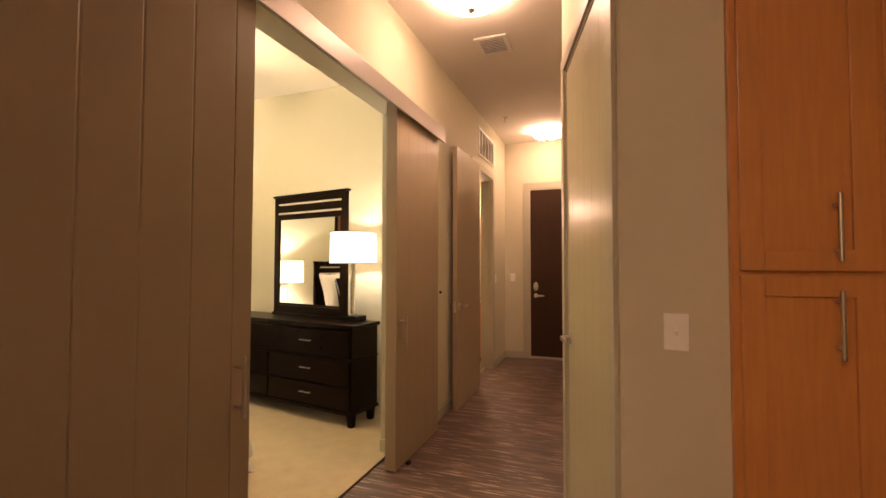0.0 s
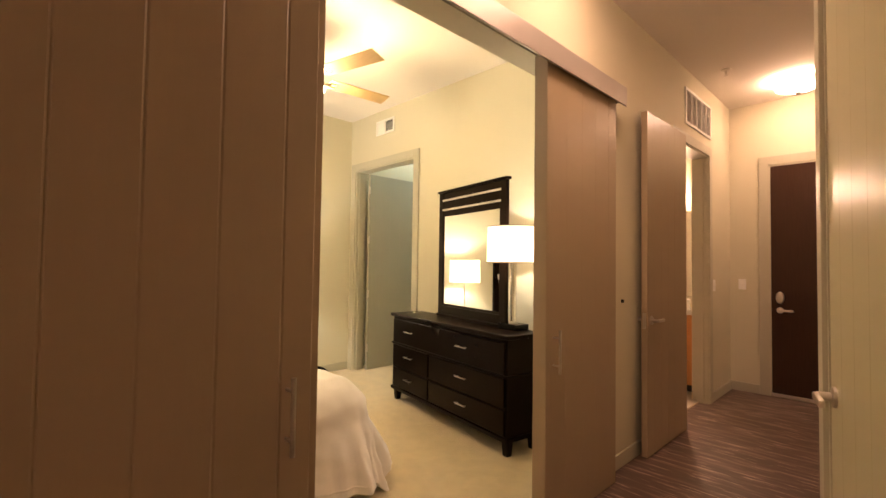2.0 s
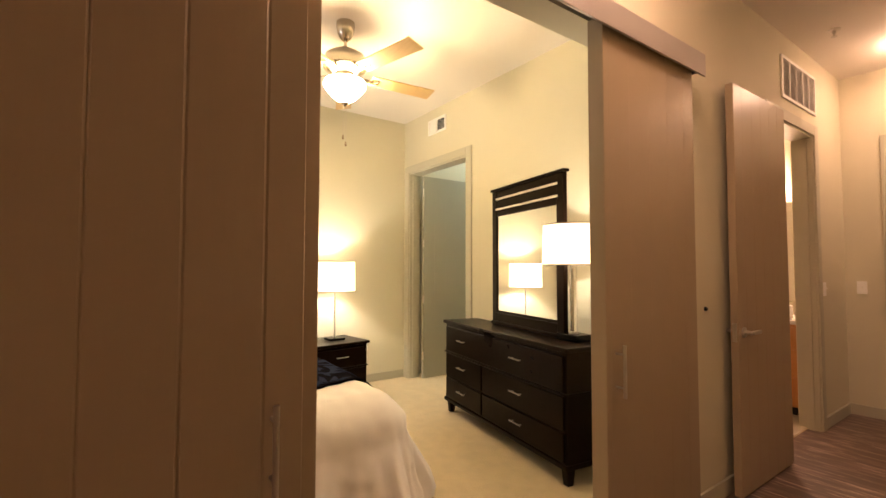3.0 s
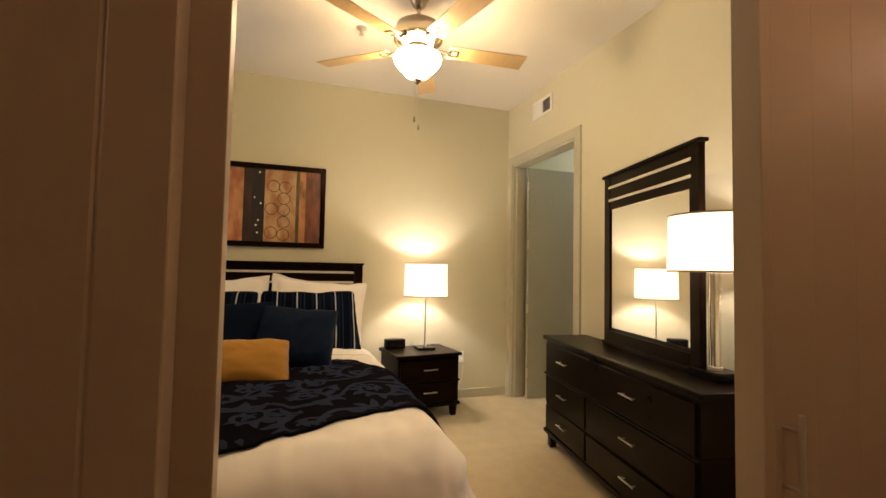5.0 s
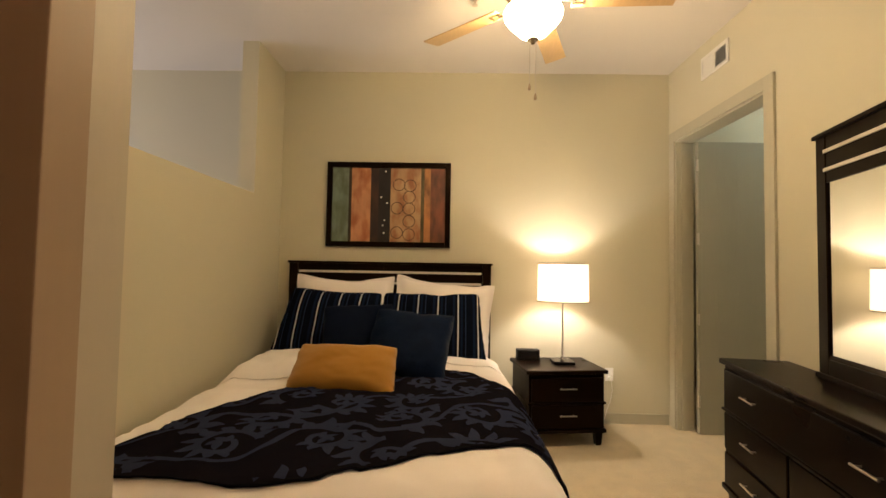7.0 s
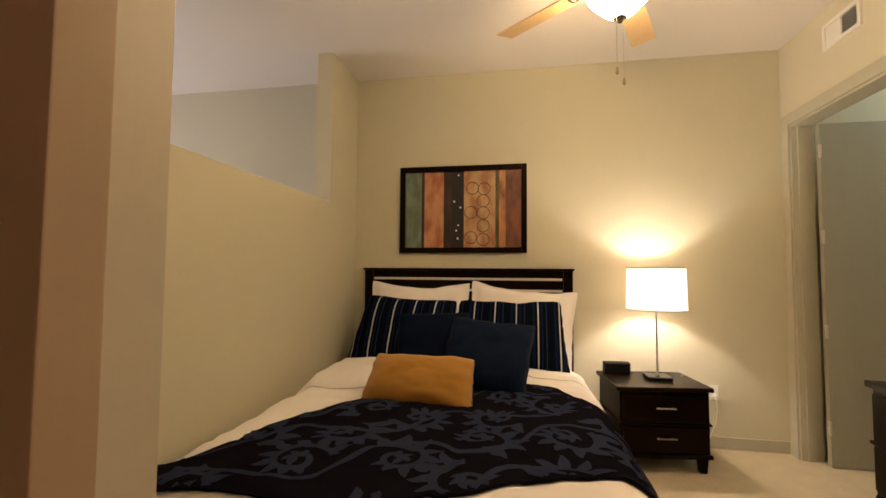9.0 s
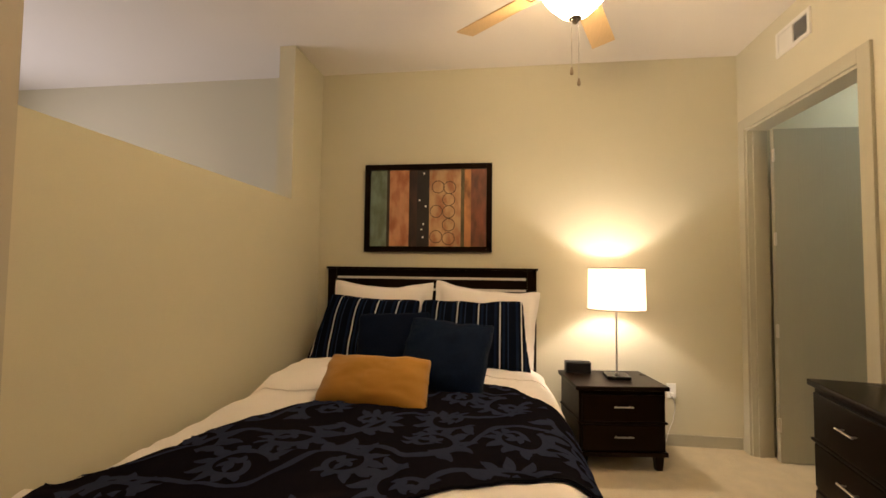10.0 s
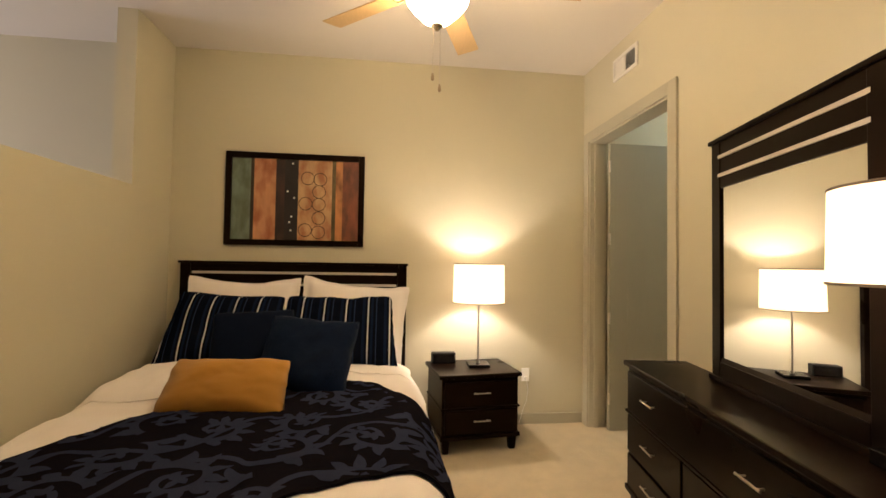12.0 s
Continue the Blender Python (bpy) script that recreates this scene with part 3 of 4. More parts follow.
# ---- tall kitchen cabinet ----
def pantry(x, label):
    c = thing("tall_cabinet", pose(x, C0.y - 0.035, 0), label, "cabinet", "tall kitchen cabinets")
    part("carcass", boxes((0.0, 0.369, 0.0, 0.035, 0.10, 2.5), bevel=0.002), MAPLE, c)
    part("toe_kick", boxes((0.0, 0.369, 0.02, 0.034, 0.0, 0.10)), DARK, c)
    for z0, z1, h0, h1 in ((1.330, 2.46, 1.357, 1.543), (0.13, 1.315, 1.092, 1.278)):
        fx0, fx1 = 0.020, 0.349
        bm = boxes((fx0, fx0 + 0.058, -0.020, 0, z0, z1), (fx1 - 0.062, fx1, -0.020, 0, z0, z1), (fx0 + 0.058, fx1 - 0.058, -0.020, 0, z0, z0 + 0.058), (fx0 + 0.058, fx1 - 0.058, -0.020, 0, z1 - 0.058, z1), bevel=0.003)
        d = part("cabinet_door", bm, MAPLE, c, "honey maple shaker door")
        part("panel", boxes((fx0 + 0.05, fx1 - 0.05, -0.010, -0.002, z0 + 0.05, z1 - 0.05)), MAPLE, d)
        hx = fx1 - 0.105
        bm = rod((hx, -0.055, h0), (hx, -0.055, h1), 0.006)
        for z in (h0 + 0.03, h1 - 0.03):
            rod((hx, -0.055, z), (hx, -0.018, z), 0.005, bm=bm)
        part("handle", bm, STEEL, d, "brushed nickel bar pull", 40)
    return c


pantry(-0.937, "tall honey maple kitchen cabinet with shaker doors")
c = pantry(-0.567, "tall honey maple kitchen cabinet with shaker doors")

# ---- bathroom ----
v = thing("vanity", pose(-4.1, 9.38, 0), "orange-toned wood bathroom vanity with stone top", "vanity")
part("carcass", boxes((0.0, 1.27, 0.02, 0.58, 0.09, 0.83)), MAPLE, v)
part("toe_kick", boxes((0.0, 1.27, 0.07, 0.58, 0.0, 0.09)), DARK, v)
for z0, z1 in ((0.62, 0.80), (0.37, 0.60), (0.12, 0.35)):
    part("drawer_front", boxes((0.86, 1.25, 0.0, 0.02, z0, z1), bevel=0.003), MAPLE, v)
part("cabinet_door", boxes((0.02, 0.84, 0.0, 0.02, 0.12, 0.80), bevel=0.003), MAPLE, v)
part("countertop", boxes((0.0, 1.29, -0.02, 0.58, 0.83, 0.865), bevel=0.004), STONE, v, "white stone top")
t = thing("tissue_box", pose(-3.0, 9.55, 0.866, 0, 0, 20), "white tissue box with a pulled tissue", "tissue box")
part("carton", boxes((-0.06, 0.06, -0.06, 0.06, 0, 0.12), bevel=0.004), WHITE, t)
part("tissue", lathe([(0.03, 0.12), (0.035, 0.15), (0.02, 0.18), (0.004, 0.20)], 10), LINEN, t, smooth=60)
w = thing("wall_mirror", pose(-4.0, END_Y - 0.008, 1.0), "frameless bathroom wall mirror", "mirror")
part("mirror_glass", boxes((0, 1.2, 0, 0.006, 0, 1.0)), MIRROR, w)
w = thing("vanity_light", pose(-3.4, END_Y - 0.10, 2.15), "lit frosted bar light above the vanity", "wall light")
part("bracket", boxes((-0.25, 0.25, 0.07, 0.10, -0.04, 0.04), bevel=0.004), STEEL, w)
part("glass_tube", rod((-0.28, 0.03, 0), (0.28, 0.03, 0), 0.04, 20), BATH_GLASS, w, "glowing frosted glass tube", 40)

# ---- bedroom furniture ----
def bar_handle(parent, x, y, z, w=0.13):
    """A slim bar pull along local x on a front that looks along -y."""
    bm = rod((x - w / 2, y - 0.024, z), (x + w / 2, y - 0.024, z), 0.005, 10)
    for dx in (-w * 0.36, w * 0.36):
        rod((x + dx, y - 0.024, z), (x + dx, y, z), 0.004, 8, bm=bm)
    return part("handle", bm, STEEL, parent, "brushed nickel bar pull", 40)


def case_piece(name, m, w, d, h, columns, rows, label, category, wood):
    """Drawer furniture: front at local y 0 looking along -y, back at y = d."""
    c = thing(name, m, label, category)
    leg = 0.11
    bm = boxes((0.025, w - 0.025, 0.02, d - 0.01, leg, h - 0.03))
    part("body", bm, wood, c)
    part("top", boxes((0, w, -0.005, d, h - 0.03, h), bevel=0.008), wood, c, "satin dark top with eased edges")
    part("base_rail", boxes((0.012, w - 0.012, 0.0, d - 0.005, leg, leg + 0.03), bevel=0.006), wood, c)
    zs = rows
    part("ledge", boxes((0.014, w - 0.014, 0.002, d - 0.005, zs[0][0] - 0.018, zs[0][0] - 0.004), bevel=0.004), wood, c)
    for x in (0.03, w - 0.09):
        for y in (0.025, d - 0.085):
            bm = bmesh.new()
            box(bm, x, x + 0.06, y, y + 0.06, 0.006, leg, bevel=0.004)
            for vert in bm.verts:
                if vert.co.z < 0.04:
                    vert.co.x += (x + 0.03 - vert.co.x) * 0.25
                    vert.co.y += (y + 0.03 - vert.co.y) * 0.25
            part("leg", bm, wood, c)
    for z0, z1 in zs:
        for x0, x1 in [(columns[0][0], columns[-1][1])] if z0 == zs[0][0] else columns:
            f = part("drawer", boxes((x0, x1, 0.004, 0.022, z0, z1), bevel=0.004), wood, c)
            for a, b in columns:
                if x0 <= a and b <= x1:
                    bar_handle(f, (a + b) / 2, 0.004, (z0 + z1) / 2 + 0.012)
    return c


DRESSER = pose(-4.86, 6.945, 0, 0, 0, -9.4)
case_piece("dresser", DRESSER, 1.68, 0.36, 0.845, ((0.045, 0.665), (0.685, 1.635)), ((0.57, 0.79), (0.345, 0.545), (0.150, 0.325)),
           "espresso six-drawer dresser with nickel bar pulls", "dresser", ESPRESSO)
case_piece("nightstand", pose(-5.575, 5.94, 0, 0, 0, 97), 0.64, 0.50, 0.583, ((0.045, 0.595),), ((0.345, 0.525), (0.150, 0.320)),
           "espresso two-drawer nightstand beside the bed", "nightstand", ESPRESSO_Y)

# mirror standing on the dresser
mx0, mx1, mz0, mz1 = 0.405, 1.385, 0.847, 2.025
w, h = mx1 - mx0, mz1 - mz0
mir = thing("dresser_mirror", DRESSER @ pose(mx0, 0.285, mz0, 0, 0, -2.6), "tall espresso framed mirror standing on the dresser", "mirror")
part("stile", boxes((0, 0.075, 0, 0.035, 0, h - 0.02), bevel=0.003), ESPRESSO, mir)
part("stile", boxes((w - 0.075, w, 0, 0.035, 0, h - 0.02), bevel=0.003), ESPRESSO, mir)
part("bottom_rail", boxes((0.075, w - 0.075, 0, 0.035, 0, 0.095), bevel=0.003), ESPRESSO, mir)
part("top_panel", boxes((0.075, w - 0.075, 0.004, 0.032, h - 0.245, h - 0.02)), ESPRESSO, mir)
part("cap", boxes((-0.015, w + 0.015, -0.012, 0.045, h - 0.02, h), bevel=0.004), ESPRESSO, mir)
part("foot_rail", boxes((-0.01, w + 0.01, -0.012, 0.045, -0.001, 0.022), bevel=0.003), ESPRESSO, mir)
for z in (h - 0.105, h - 0.195):
    part("inlay", boxes((0.06, w - 0.06, -0.002, 0.006, z + 0.004, z + 0.021), bevel=0.002), INLAY, mir, "pale satin metal inlay strip")
part("mirror_glass", boxes((0.07, w - 0.07, 0.010, 0.016, 0.085, h - 0.235)), MIRROR, mir, "clear silvered glass")
bm = boxes((0.076, w - 0.076, -0.002, 0.002, -0.011, 0.011))
bmesh.ops.transform(bm, matrix=pose(0, 0.006, 0.106, -24), verts=bm.verts)
part("inner_bevel", bm, ESPRESSO, mir)
part("bead", boxes((0.072, w - 0.072, 0.004, 0.010, 0.092, 0.096)), ESPRESSO, mir)


def table_lamp(m, label, base, height, shade_z, shade_h, r, pole_r, pole_mat):
    l = thing("table_lamp", m, label, "lamp", "table lamps")
    part("base", boxes((-base[0] / 2, base[0] / 2, -base[1] / 2, base[1] / 2, 0, base[2]), bevel=0.004), BLACK, l, "square black base")
    part("pole", lathe([(pole_r, base[2]), (pole_r, shade_z + shade_h * 0.35)], 24), pole_mat, l, smooth=40)
    part("collar", lathe([(pole_r + 0.008, base[2]), (pole_r + 0.008, base[2] + 0.012), (pole_r, base[2] + 0.016)], 24), STEEL, l, smooth=40)
    t = 0.003
    prof = [(r, shade_z), (r * 0.97, shade_z + shade_h), (r * 0.97 - t, shade_z + shade_h), (r - t, shade_z), (r, shade_z)]
    s = part("shade", lathe(prof, 56, cap=False), SHADE, l, "glowing white linen drum shade", 40)
    for z, rr in ((shade_z - 0.001, r), (shade_z + shade_h - 0.007, r * 0.97)):
        part("shade_trim", lathe([(rr + 0.002, z), (rr + 0.002, z + 0.008), (rr - 0.004, z + 0.008), (rr - 0.004, z), (rr + 0.002, z)], 56, cap=False), TAPE, s)
    bm = bmesh.new()
    for i in range(3):
        a = i * 2 * math.pi / 3
        rod((0, 0, shade_z + shade_h * 0.93), (r * 0.96 * math.cos(a), r * 0.96 * math.sin(a), shade_z + shade_h * 0.93), 0.0018, 6, bm=bm)
    part("spider", bm, STEEL, s)
    return l


table_lamp(pose(-3.39, 6.975, 0.846, 0, 0, -9.4), "chrome column table lamp with lit white drum shade on the dresser", (0.19, 0.14, 0.045), 0.0, 0.505, 0.275, 0.205, 0.026, CHROME)
table_lamp(pose(-5.87, 6.28, 0.584), "slim table lamp with lit white drum shade on the nightstand", (0.165, 0.165, 0.026), 0.0, 0.50, 0.31, 0.205, 0.007, STEEL)
lamp("dresser_lamp_bulb", "POINT", pose(-3.39, 6.975, 0.846 + 0.64), LAMP_A, SHADE_WARM, 0.03)
lamp("nightstand_lamp_bulb", "POINT", pose(-5.87, 6.28, 0.581 + 0.665), LAMP_B, SHADE_WARM, 0.03)

c = thing("clock_radio", pose(-6.0, 6.02, 0.584, 0, 0, 92), "black box clock radio on the nightstand", "clock")
part("case", boxes((-0.095, 0.095, -0.04, 0.04, 0, 0.085), bevel=0.006), RUBBER, c)
part("face", boxes((-0.085, 0.085, -0.0425, -0.04, 0.012, 0.075)), BLACK, c)

o = thing("outlet", pose(BED_X, 6.77, 0.43, 0, 0, -90), "white wall outlet with a plugged-in cord", "outlet")
part("plate", boxes((-0.036, 0.036, 0, 0.006, -0.058, 0.058), bevel=0.003), WHITE, o)
part("plug", boxes((-0.014, 0.014, 0.006, 0.034, -0.040, -0.012), bevel=0.004), WHITE, o)
bm = bmesh.new()
pts = [(0, 0.03, -0.026), (0.0, 0.055, -0.05), (-0.01, 0.05, -0.12), (0.0, 0.035, -0.22), (0.03, 0.03, -0.30), (0.06, 0.03, -0.41)]
for a, b in zip(pts, pts[1:]):
    rod(a, b, 0.0028, 8, bm=bm)
part("cord", bm, WHITE, o, smooth=60)

# ---- bed ----
BX0, BX1, BY0, BY1, BZ = -6.08, -3.48, 3.96, 5.81, 0.625
bed = thing("bed", pose(0, 0, 0), "double bed with an espresso panel headboard", "bed")
hy0, hy1, hz = 3.93, 5.715, 1.385
part("headboard_panel", boxes((-6.165, -6.135, hy0 + 0.07, hy1 - 0.07, 0.30, hz - 0.02)), ESPRESSO_Y, bed)
part("headboard_post", boxes((-6.175, -6.12, hy0, hy0 + 0.075, 0.006, hz - 0.02), bevel=0.003), ESPRESSO, bed)
part("headboard_post", boxes((-6.175, -6.12, hy1 - 0.075, hy1, 0.006, hz - 0.02), bevel=0.003), ESPRESSO, bed)
part("headboard_cap", boxes((-6.178, -6.105, hy0 - 0.012, hy1 + 0.012, hz - 0.02, hz), bevel=0.004), ESPRESSO_Y, bed)
for z in (hz - 0.105, hz - 0.20):
    part("inlay", boxes((-6.137, -6.126, hy0 + 0.085, hy1 - 0.085, z + 0.004, z + 0.024), bevel=0.002), INLAY, bed, "pale satin metal inlay strip")
part("mattress", boxes((BX0, BX1 - 0.15, BY0 + 0.03, BY1 - 0.14, 0.28, BZ - 0.035), bevel=0.08), LINEN, bed)
part("box_spring", boxes((BX0, BX1 - 0.10, BY0 + 0.03, BY1 - 0.10, 0.12, 0.28), bevel=0.015), LINEN, bed, "white covered box spring")
for x in (BX0 + 0.06, BX1 - 0.20):
    for y in (BY0 + 0.12, BY1 - 0.22):
        part("bed_leg", boxes((x, x + 0.06, y, y + 0.06, 0.006, 0.12)), ESPRESSO, bed)


def soft(x, y, s, a):
    return a * noise.noise(Vector((x * s, y * s, 3.1)))


def drape(x, y, lift=0.0):
    """Where the cloth that lies flat at (x, y) comes to rest over the bed's edges."""
    r = 0.19
    ex, ey = max(0.0, x - (BX1 - r)), max(0.0, y - (BY1 - r))
    left = max(0.0, (BY0 + 0.10) - y)
    puff = 0.018 + soft(x, y, 2.3, 0.022) + soft(x, y, 7.0, 0.012) + 0.013 * abs(noise.noise(Vector((x * 5 + y * 2, y * 4 - x, 7.7)))) + 0.010 * abs(noise.noise(Vector((x * 3 + 4, y * 11 + x * 3, 2.2)))) + 0.015 * math.cos((y - 4.8) * 1.5) - 0.010 * math.exp(-((y - 5.07) / 0.022) ** 2) - 0.008 * math.exp(-((x + 4.02) / 0.022) ** 2)
    d = (ex ** 3.5 + ey ** 3.5) ** (1 / 3.5)
    if d < 1e-6:
        return Vector((x, y - left * 0.0, BZ + puff + lift - 0.9 * left))
    n = math.hypot(ex, ey)
    dx, dy = ex / n, ey / n
    arc = r * math.pi / 2
    if d < arc:
        out, drop = r * math.sin(d / r), r * (1 - math.cos(d / r))
    else:
        k = d - arc
        foot = min(1.0, max(0.0, (x + 4.75) / 0.75))
        head = min(1.0, max(0.0, (-4.85 - x) / 0.3))
        run = min(y, BY1 - r) - min(x, BX1 - r) + 0.4 * math.atan2(ey, ex)
        fold = 0.038 * math.sin(run * 13) + 0.018 * math.sin(run * 29 + 1.0) + 0.010 * math.sin(run * 61)
        out, drop = r + (0.04 + 0.28 * foot + 0.26 * head) * k + (0.25 + 0.75 * foot) * fold * min(1, k / 0.25), r + 0.95 * k
    out += (soft(x, y, 6.0, 0.020) + soft(x, y, 15.0, 0.009)) * min(1, d / 0.25)
    bx, by = min(x, BX1 - r), min(y, BY1 - r)
    return Vector((bx + dx * (out + lift), by + dy * (out + lift), BZ + puff * max(0, 1 - d / 0.3) - drop + lift * max(0, 1 - d / arc)))


def cloth(rows, thick):
    """A closed sheet with a bottom face, from rows of points."""
    bm = bmesh.new()
    up = [[bm.verts.new(p) for p in row] for row in rows]
    bm.verts.ensure_lookup_table()
    n, m = len(up), len(up[0])
    for j in range(n - 1):
        for i in range(m - 1):
            bm.faces.new((up[j][i], up[j][i + 1], up[j + 1][i + 1], up[j + 1][i]))
    bm.normal_update()
    flip = -1 if sum(f.normal.z for f in bm.faces) < 0 else 1
    low = [[bm.verts.new(v.co - v.normal * flip * thick) for v in row] for row in up]
    for j in range(n - 1):
        for i in range(m - 1):
            bm.faces.new((low[j][i], low[j + 1][i], low[j + 1][i + 1], low[j][i + 1]))
    rim = [(0, i) for i in range(m)] + [(j, m - 1) for j in range(1, n)] + [(n - 1, i) for i in range(m - 2, -1, -1)] + [(j, 0) for j in range(n - 2, 0, -1)]
    for (a, b), (c, d) in zip(rim, rim[1:] + rim[:1]):
        bm.faces.new((up[a][b], low[a][b], low[c][d], up[c][d]))
    return bm


OV = 0.65
rows = []
for j in range(141):
    f = j / 140
    x = -5.62 + (BX1 - 0.19 + OV + 5.62) * f
    side = 0.55 + 0.10 * min(1, f * 1.6)
    row = []
    for i in range(121):
        y = BY0 - 0.02 + (BY1 - 0.19 + side - BY0 + 0.02) * i / 120
        row.append(drape(x + 0.46 * max(0.0, y - (BY1 - 0.19)) / side * (1 - f) ** 2, y))
    rows.append(row)
duvet = tagged(mesh_object("duvet", cloth(rows, 0.02), LINEN, 80), "white cotton duvet hanging over the foot of the bed", "duvet")

hem = []
for j in range(5):
    x = BX1 - 0.19 + OV - 0.045 + 0.012 * j / 4
    hem.append([drape(x, BY0 + (BY1 - 0.19 - BY0) * i / 80, 0.004 + 0.003 * math.sin(math.pi * j / 4)) for i in range(81)])
part("hem", cloth(hem, 0.004), LINEN, duvet, "stitched hem along the foot", 80)

# folded-back edge of the duvet near the pillows, widest beside the half-height wall
rows = []
for j in range(41):
    a = j / 40
    row = []
    for i in range(101):
        y = BY0 - 0.015 + (BY1 - 0.06 - BY0) * i / 100
        flat = min(1.0, (BY1 - 0.07 - y) / 0.22)
        wide = 0.5 - 0.5 * math.tanh((y - 4.72) * 4.5)
        edge = -5.36 + 0.50 * wide + soft(y, 0, 2.6, 0.03)
        x = -5.66 + (edge + 5.66) * a
        roll = (math.sin(math.pi * min(1, 0.12 + 0.88 * a)) ** 0.5) * (0.55 + 0.45 * a)
        lump = 0.016 * abs(noise.noise(Vector((x * 4, y * 7, 5.5)))) + 0.010 * noise.noise(Vector((x * 9, y * 3, 1.5)))
        row.append(drape(x, y, 0.003 + 0.005 * flat + ((0.010 + 0.066 * wide) * roll + 1.5 * lump * roll * (0.3 + wide)) * flat))
    rows.append(row)
tagged(mesh_object("sheet_fold", cloth(rows, 0.012), LINEN, 80), "rumpled white top sheet folded back below the pillows", "sheet")

# throw: a broad runner laid slantwise over the bed
back = [Vector(p) for p in ((-3.70, 4.03), (-3.86, 4.12), (-4.22, 4.25), (-4.66, 4.50), (-5.02, 4.95), (-5.17, 5.40))]
front = [Vector(p) for p in ((-3.60, 4.0), (-3.63, 4.35), (-3.62, 4.72), (-3.72, 5.10), (-3.93, 5.50), (-4.00, 6.12))]


def along(points, t):
    """A smooth point on a run of points, t from 0 to 1."""
    k = t * (len(points) - 1)
    i = min(int(k), len(points) - 2)
    f = k - i
    p0, p1, p2, p3 = points[max(i - 1, 0)], points[i], points[i + 1], points[min(i + 2, len(points) - 1)]
    return 0.5 * ((2 * p1) + (p2 - p0) * f + (2 * p0 - 5 * p1 + 4 * p2 - p3) * f * f + (3 * p1 - p0 - 3 * p2 + p3) * f * f * f)


def throw_point(u, v, lift):
    a, b = along(back, min(max(u, 0), 1)), along(front, min(max(u, 0), 1))
    p = a + (b - a) * v + Vector((0, 0.10 * math.sin(math.pi * min(max(v, 0), 1)) * u ** 6))
    return drape(*p, lift + 0.0006 * math.sin(v * 30 + u * 17))


throw = thing("throw_blanket", pose(0, 0, 0), "black throw with raised slate-blue scrolls laid across the bed", "blanket")
part("cloth", cloth([[throw_point(j / 130, i / 100, 0.016) for i in range(101)] for j in range(131)], 0.012), DAMASK, throw, smooth=80)

# raised scrollwork: winding stems, spirals and acanthus sprays, drawn in metres along and across the runner
START, LONG = Vector((-3.60, 4.02)), Vector((-0.47, 0.883))
ACROSS = Vector((-LONG.y, LONG.x))
outline = [along(back, k / 40) for k in range(41)] + [along(front, 1 - k / 40) for k in range(41)]
scrolls = bmesh.new()
rng = random.Random(11)


def on_throw(p):
    """Whether a point of the laid-out cloth lies inside the runner's edges."""
    inside = False
    for a, b in zip(outline, outline[1:] + outline[:1]):
        if (a.y > p.y) != (b.y > p.y) and p.x < a.x + (b.x - a.x) * (p.y - a.y) / (b.y - a.y):
            inside = not inside
    return inside


def ribbon(points, widths, lift):
    """A tapering strip, slightly rounded across, along points of the runner."""
    rows = []
    for k, (p, wd) in enumerate(zip(points, widths)):
        q0, q1 = points[max(k - 1, 0)], points[min(k + 1, len(points) - 1)]
        t = (q1 - q0).normalized()
        n = Vector((-t.y, t.x)) * wd / 2
        row = []
        for q, up in ((p + n, 0.0), (p, 0.0008), (p - n, 0.0)):
            flat = START + LONG * q.x + ACROSS * q.y
            if not on_throw(flat):
                row = None
                break
            row.append(drape(flat.x, flat.y, 0.0185 + lift + up))
        rows.append(row)
    verts = [[scrolls.verts.new(p) for p in r] if r else None for r in rows]
    for a, b in zip(verts, verts[1:]):
        if a and b:
            scrolls.faces.new((a[0], b[0], b[1], a[1]))
            scrolls.faces.new((a[1], b[1], b[2], a[2]))


def leaf(base, heading, length, width, curl, lift):
    p, a, pts, wds = Vector(base), heading, [], []
    for k in range(11):
        pts.append(p.copy())
        wds.append(0.002 + width * math.sin(math.pi * (k / 10) ** 0.75) ** 0.9)
        p = p + Vector((math.cos(a), math.sin(a))) * length / 10
        a += curl / 10
    ribbon(pts, wds, lift)


def scroll(centre, size, start, hand):
    """One spiral stem with broad leaves along its outer side and a curled spray at its heart."""
    pts, wds = [], []
    for k in range(49):
        f = k / 48
        a = start + hand * f * 2.1 * math.pi
        pts.append(Vector(centre) + size * (1.0 - 0.72 * f) * Vector((math.cos(a), math.sin(a))))
        wds.append(0.034 - 0.010 * f)
    ribbon(pts, wds, 0.0006)
    for k in range(1, 34, 4):
        t = (pts[k + 1] - pts[k]).normalized()
        h = math.atan2(t.y, t.x)
        leaf(pts[k], h - hand * 0.55, size * (0.86 - 0.011 * k), size * (0.40 - 0.004 * k), -hand * 1.35, 0.0008 + 0.0001 * k)
    for k in range(4):
        leaf(Vector(centre), start + hand * (k * 1.1 + 0.5), size * 0.48, size * 0.25, hand * 1.2, 0.0026)


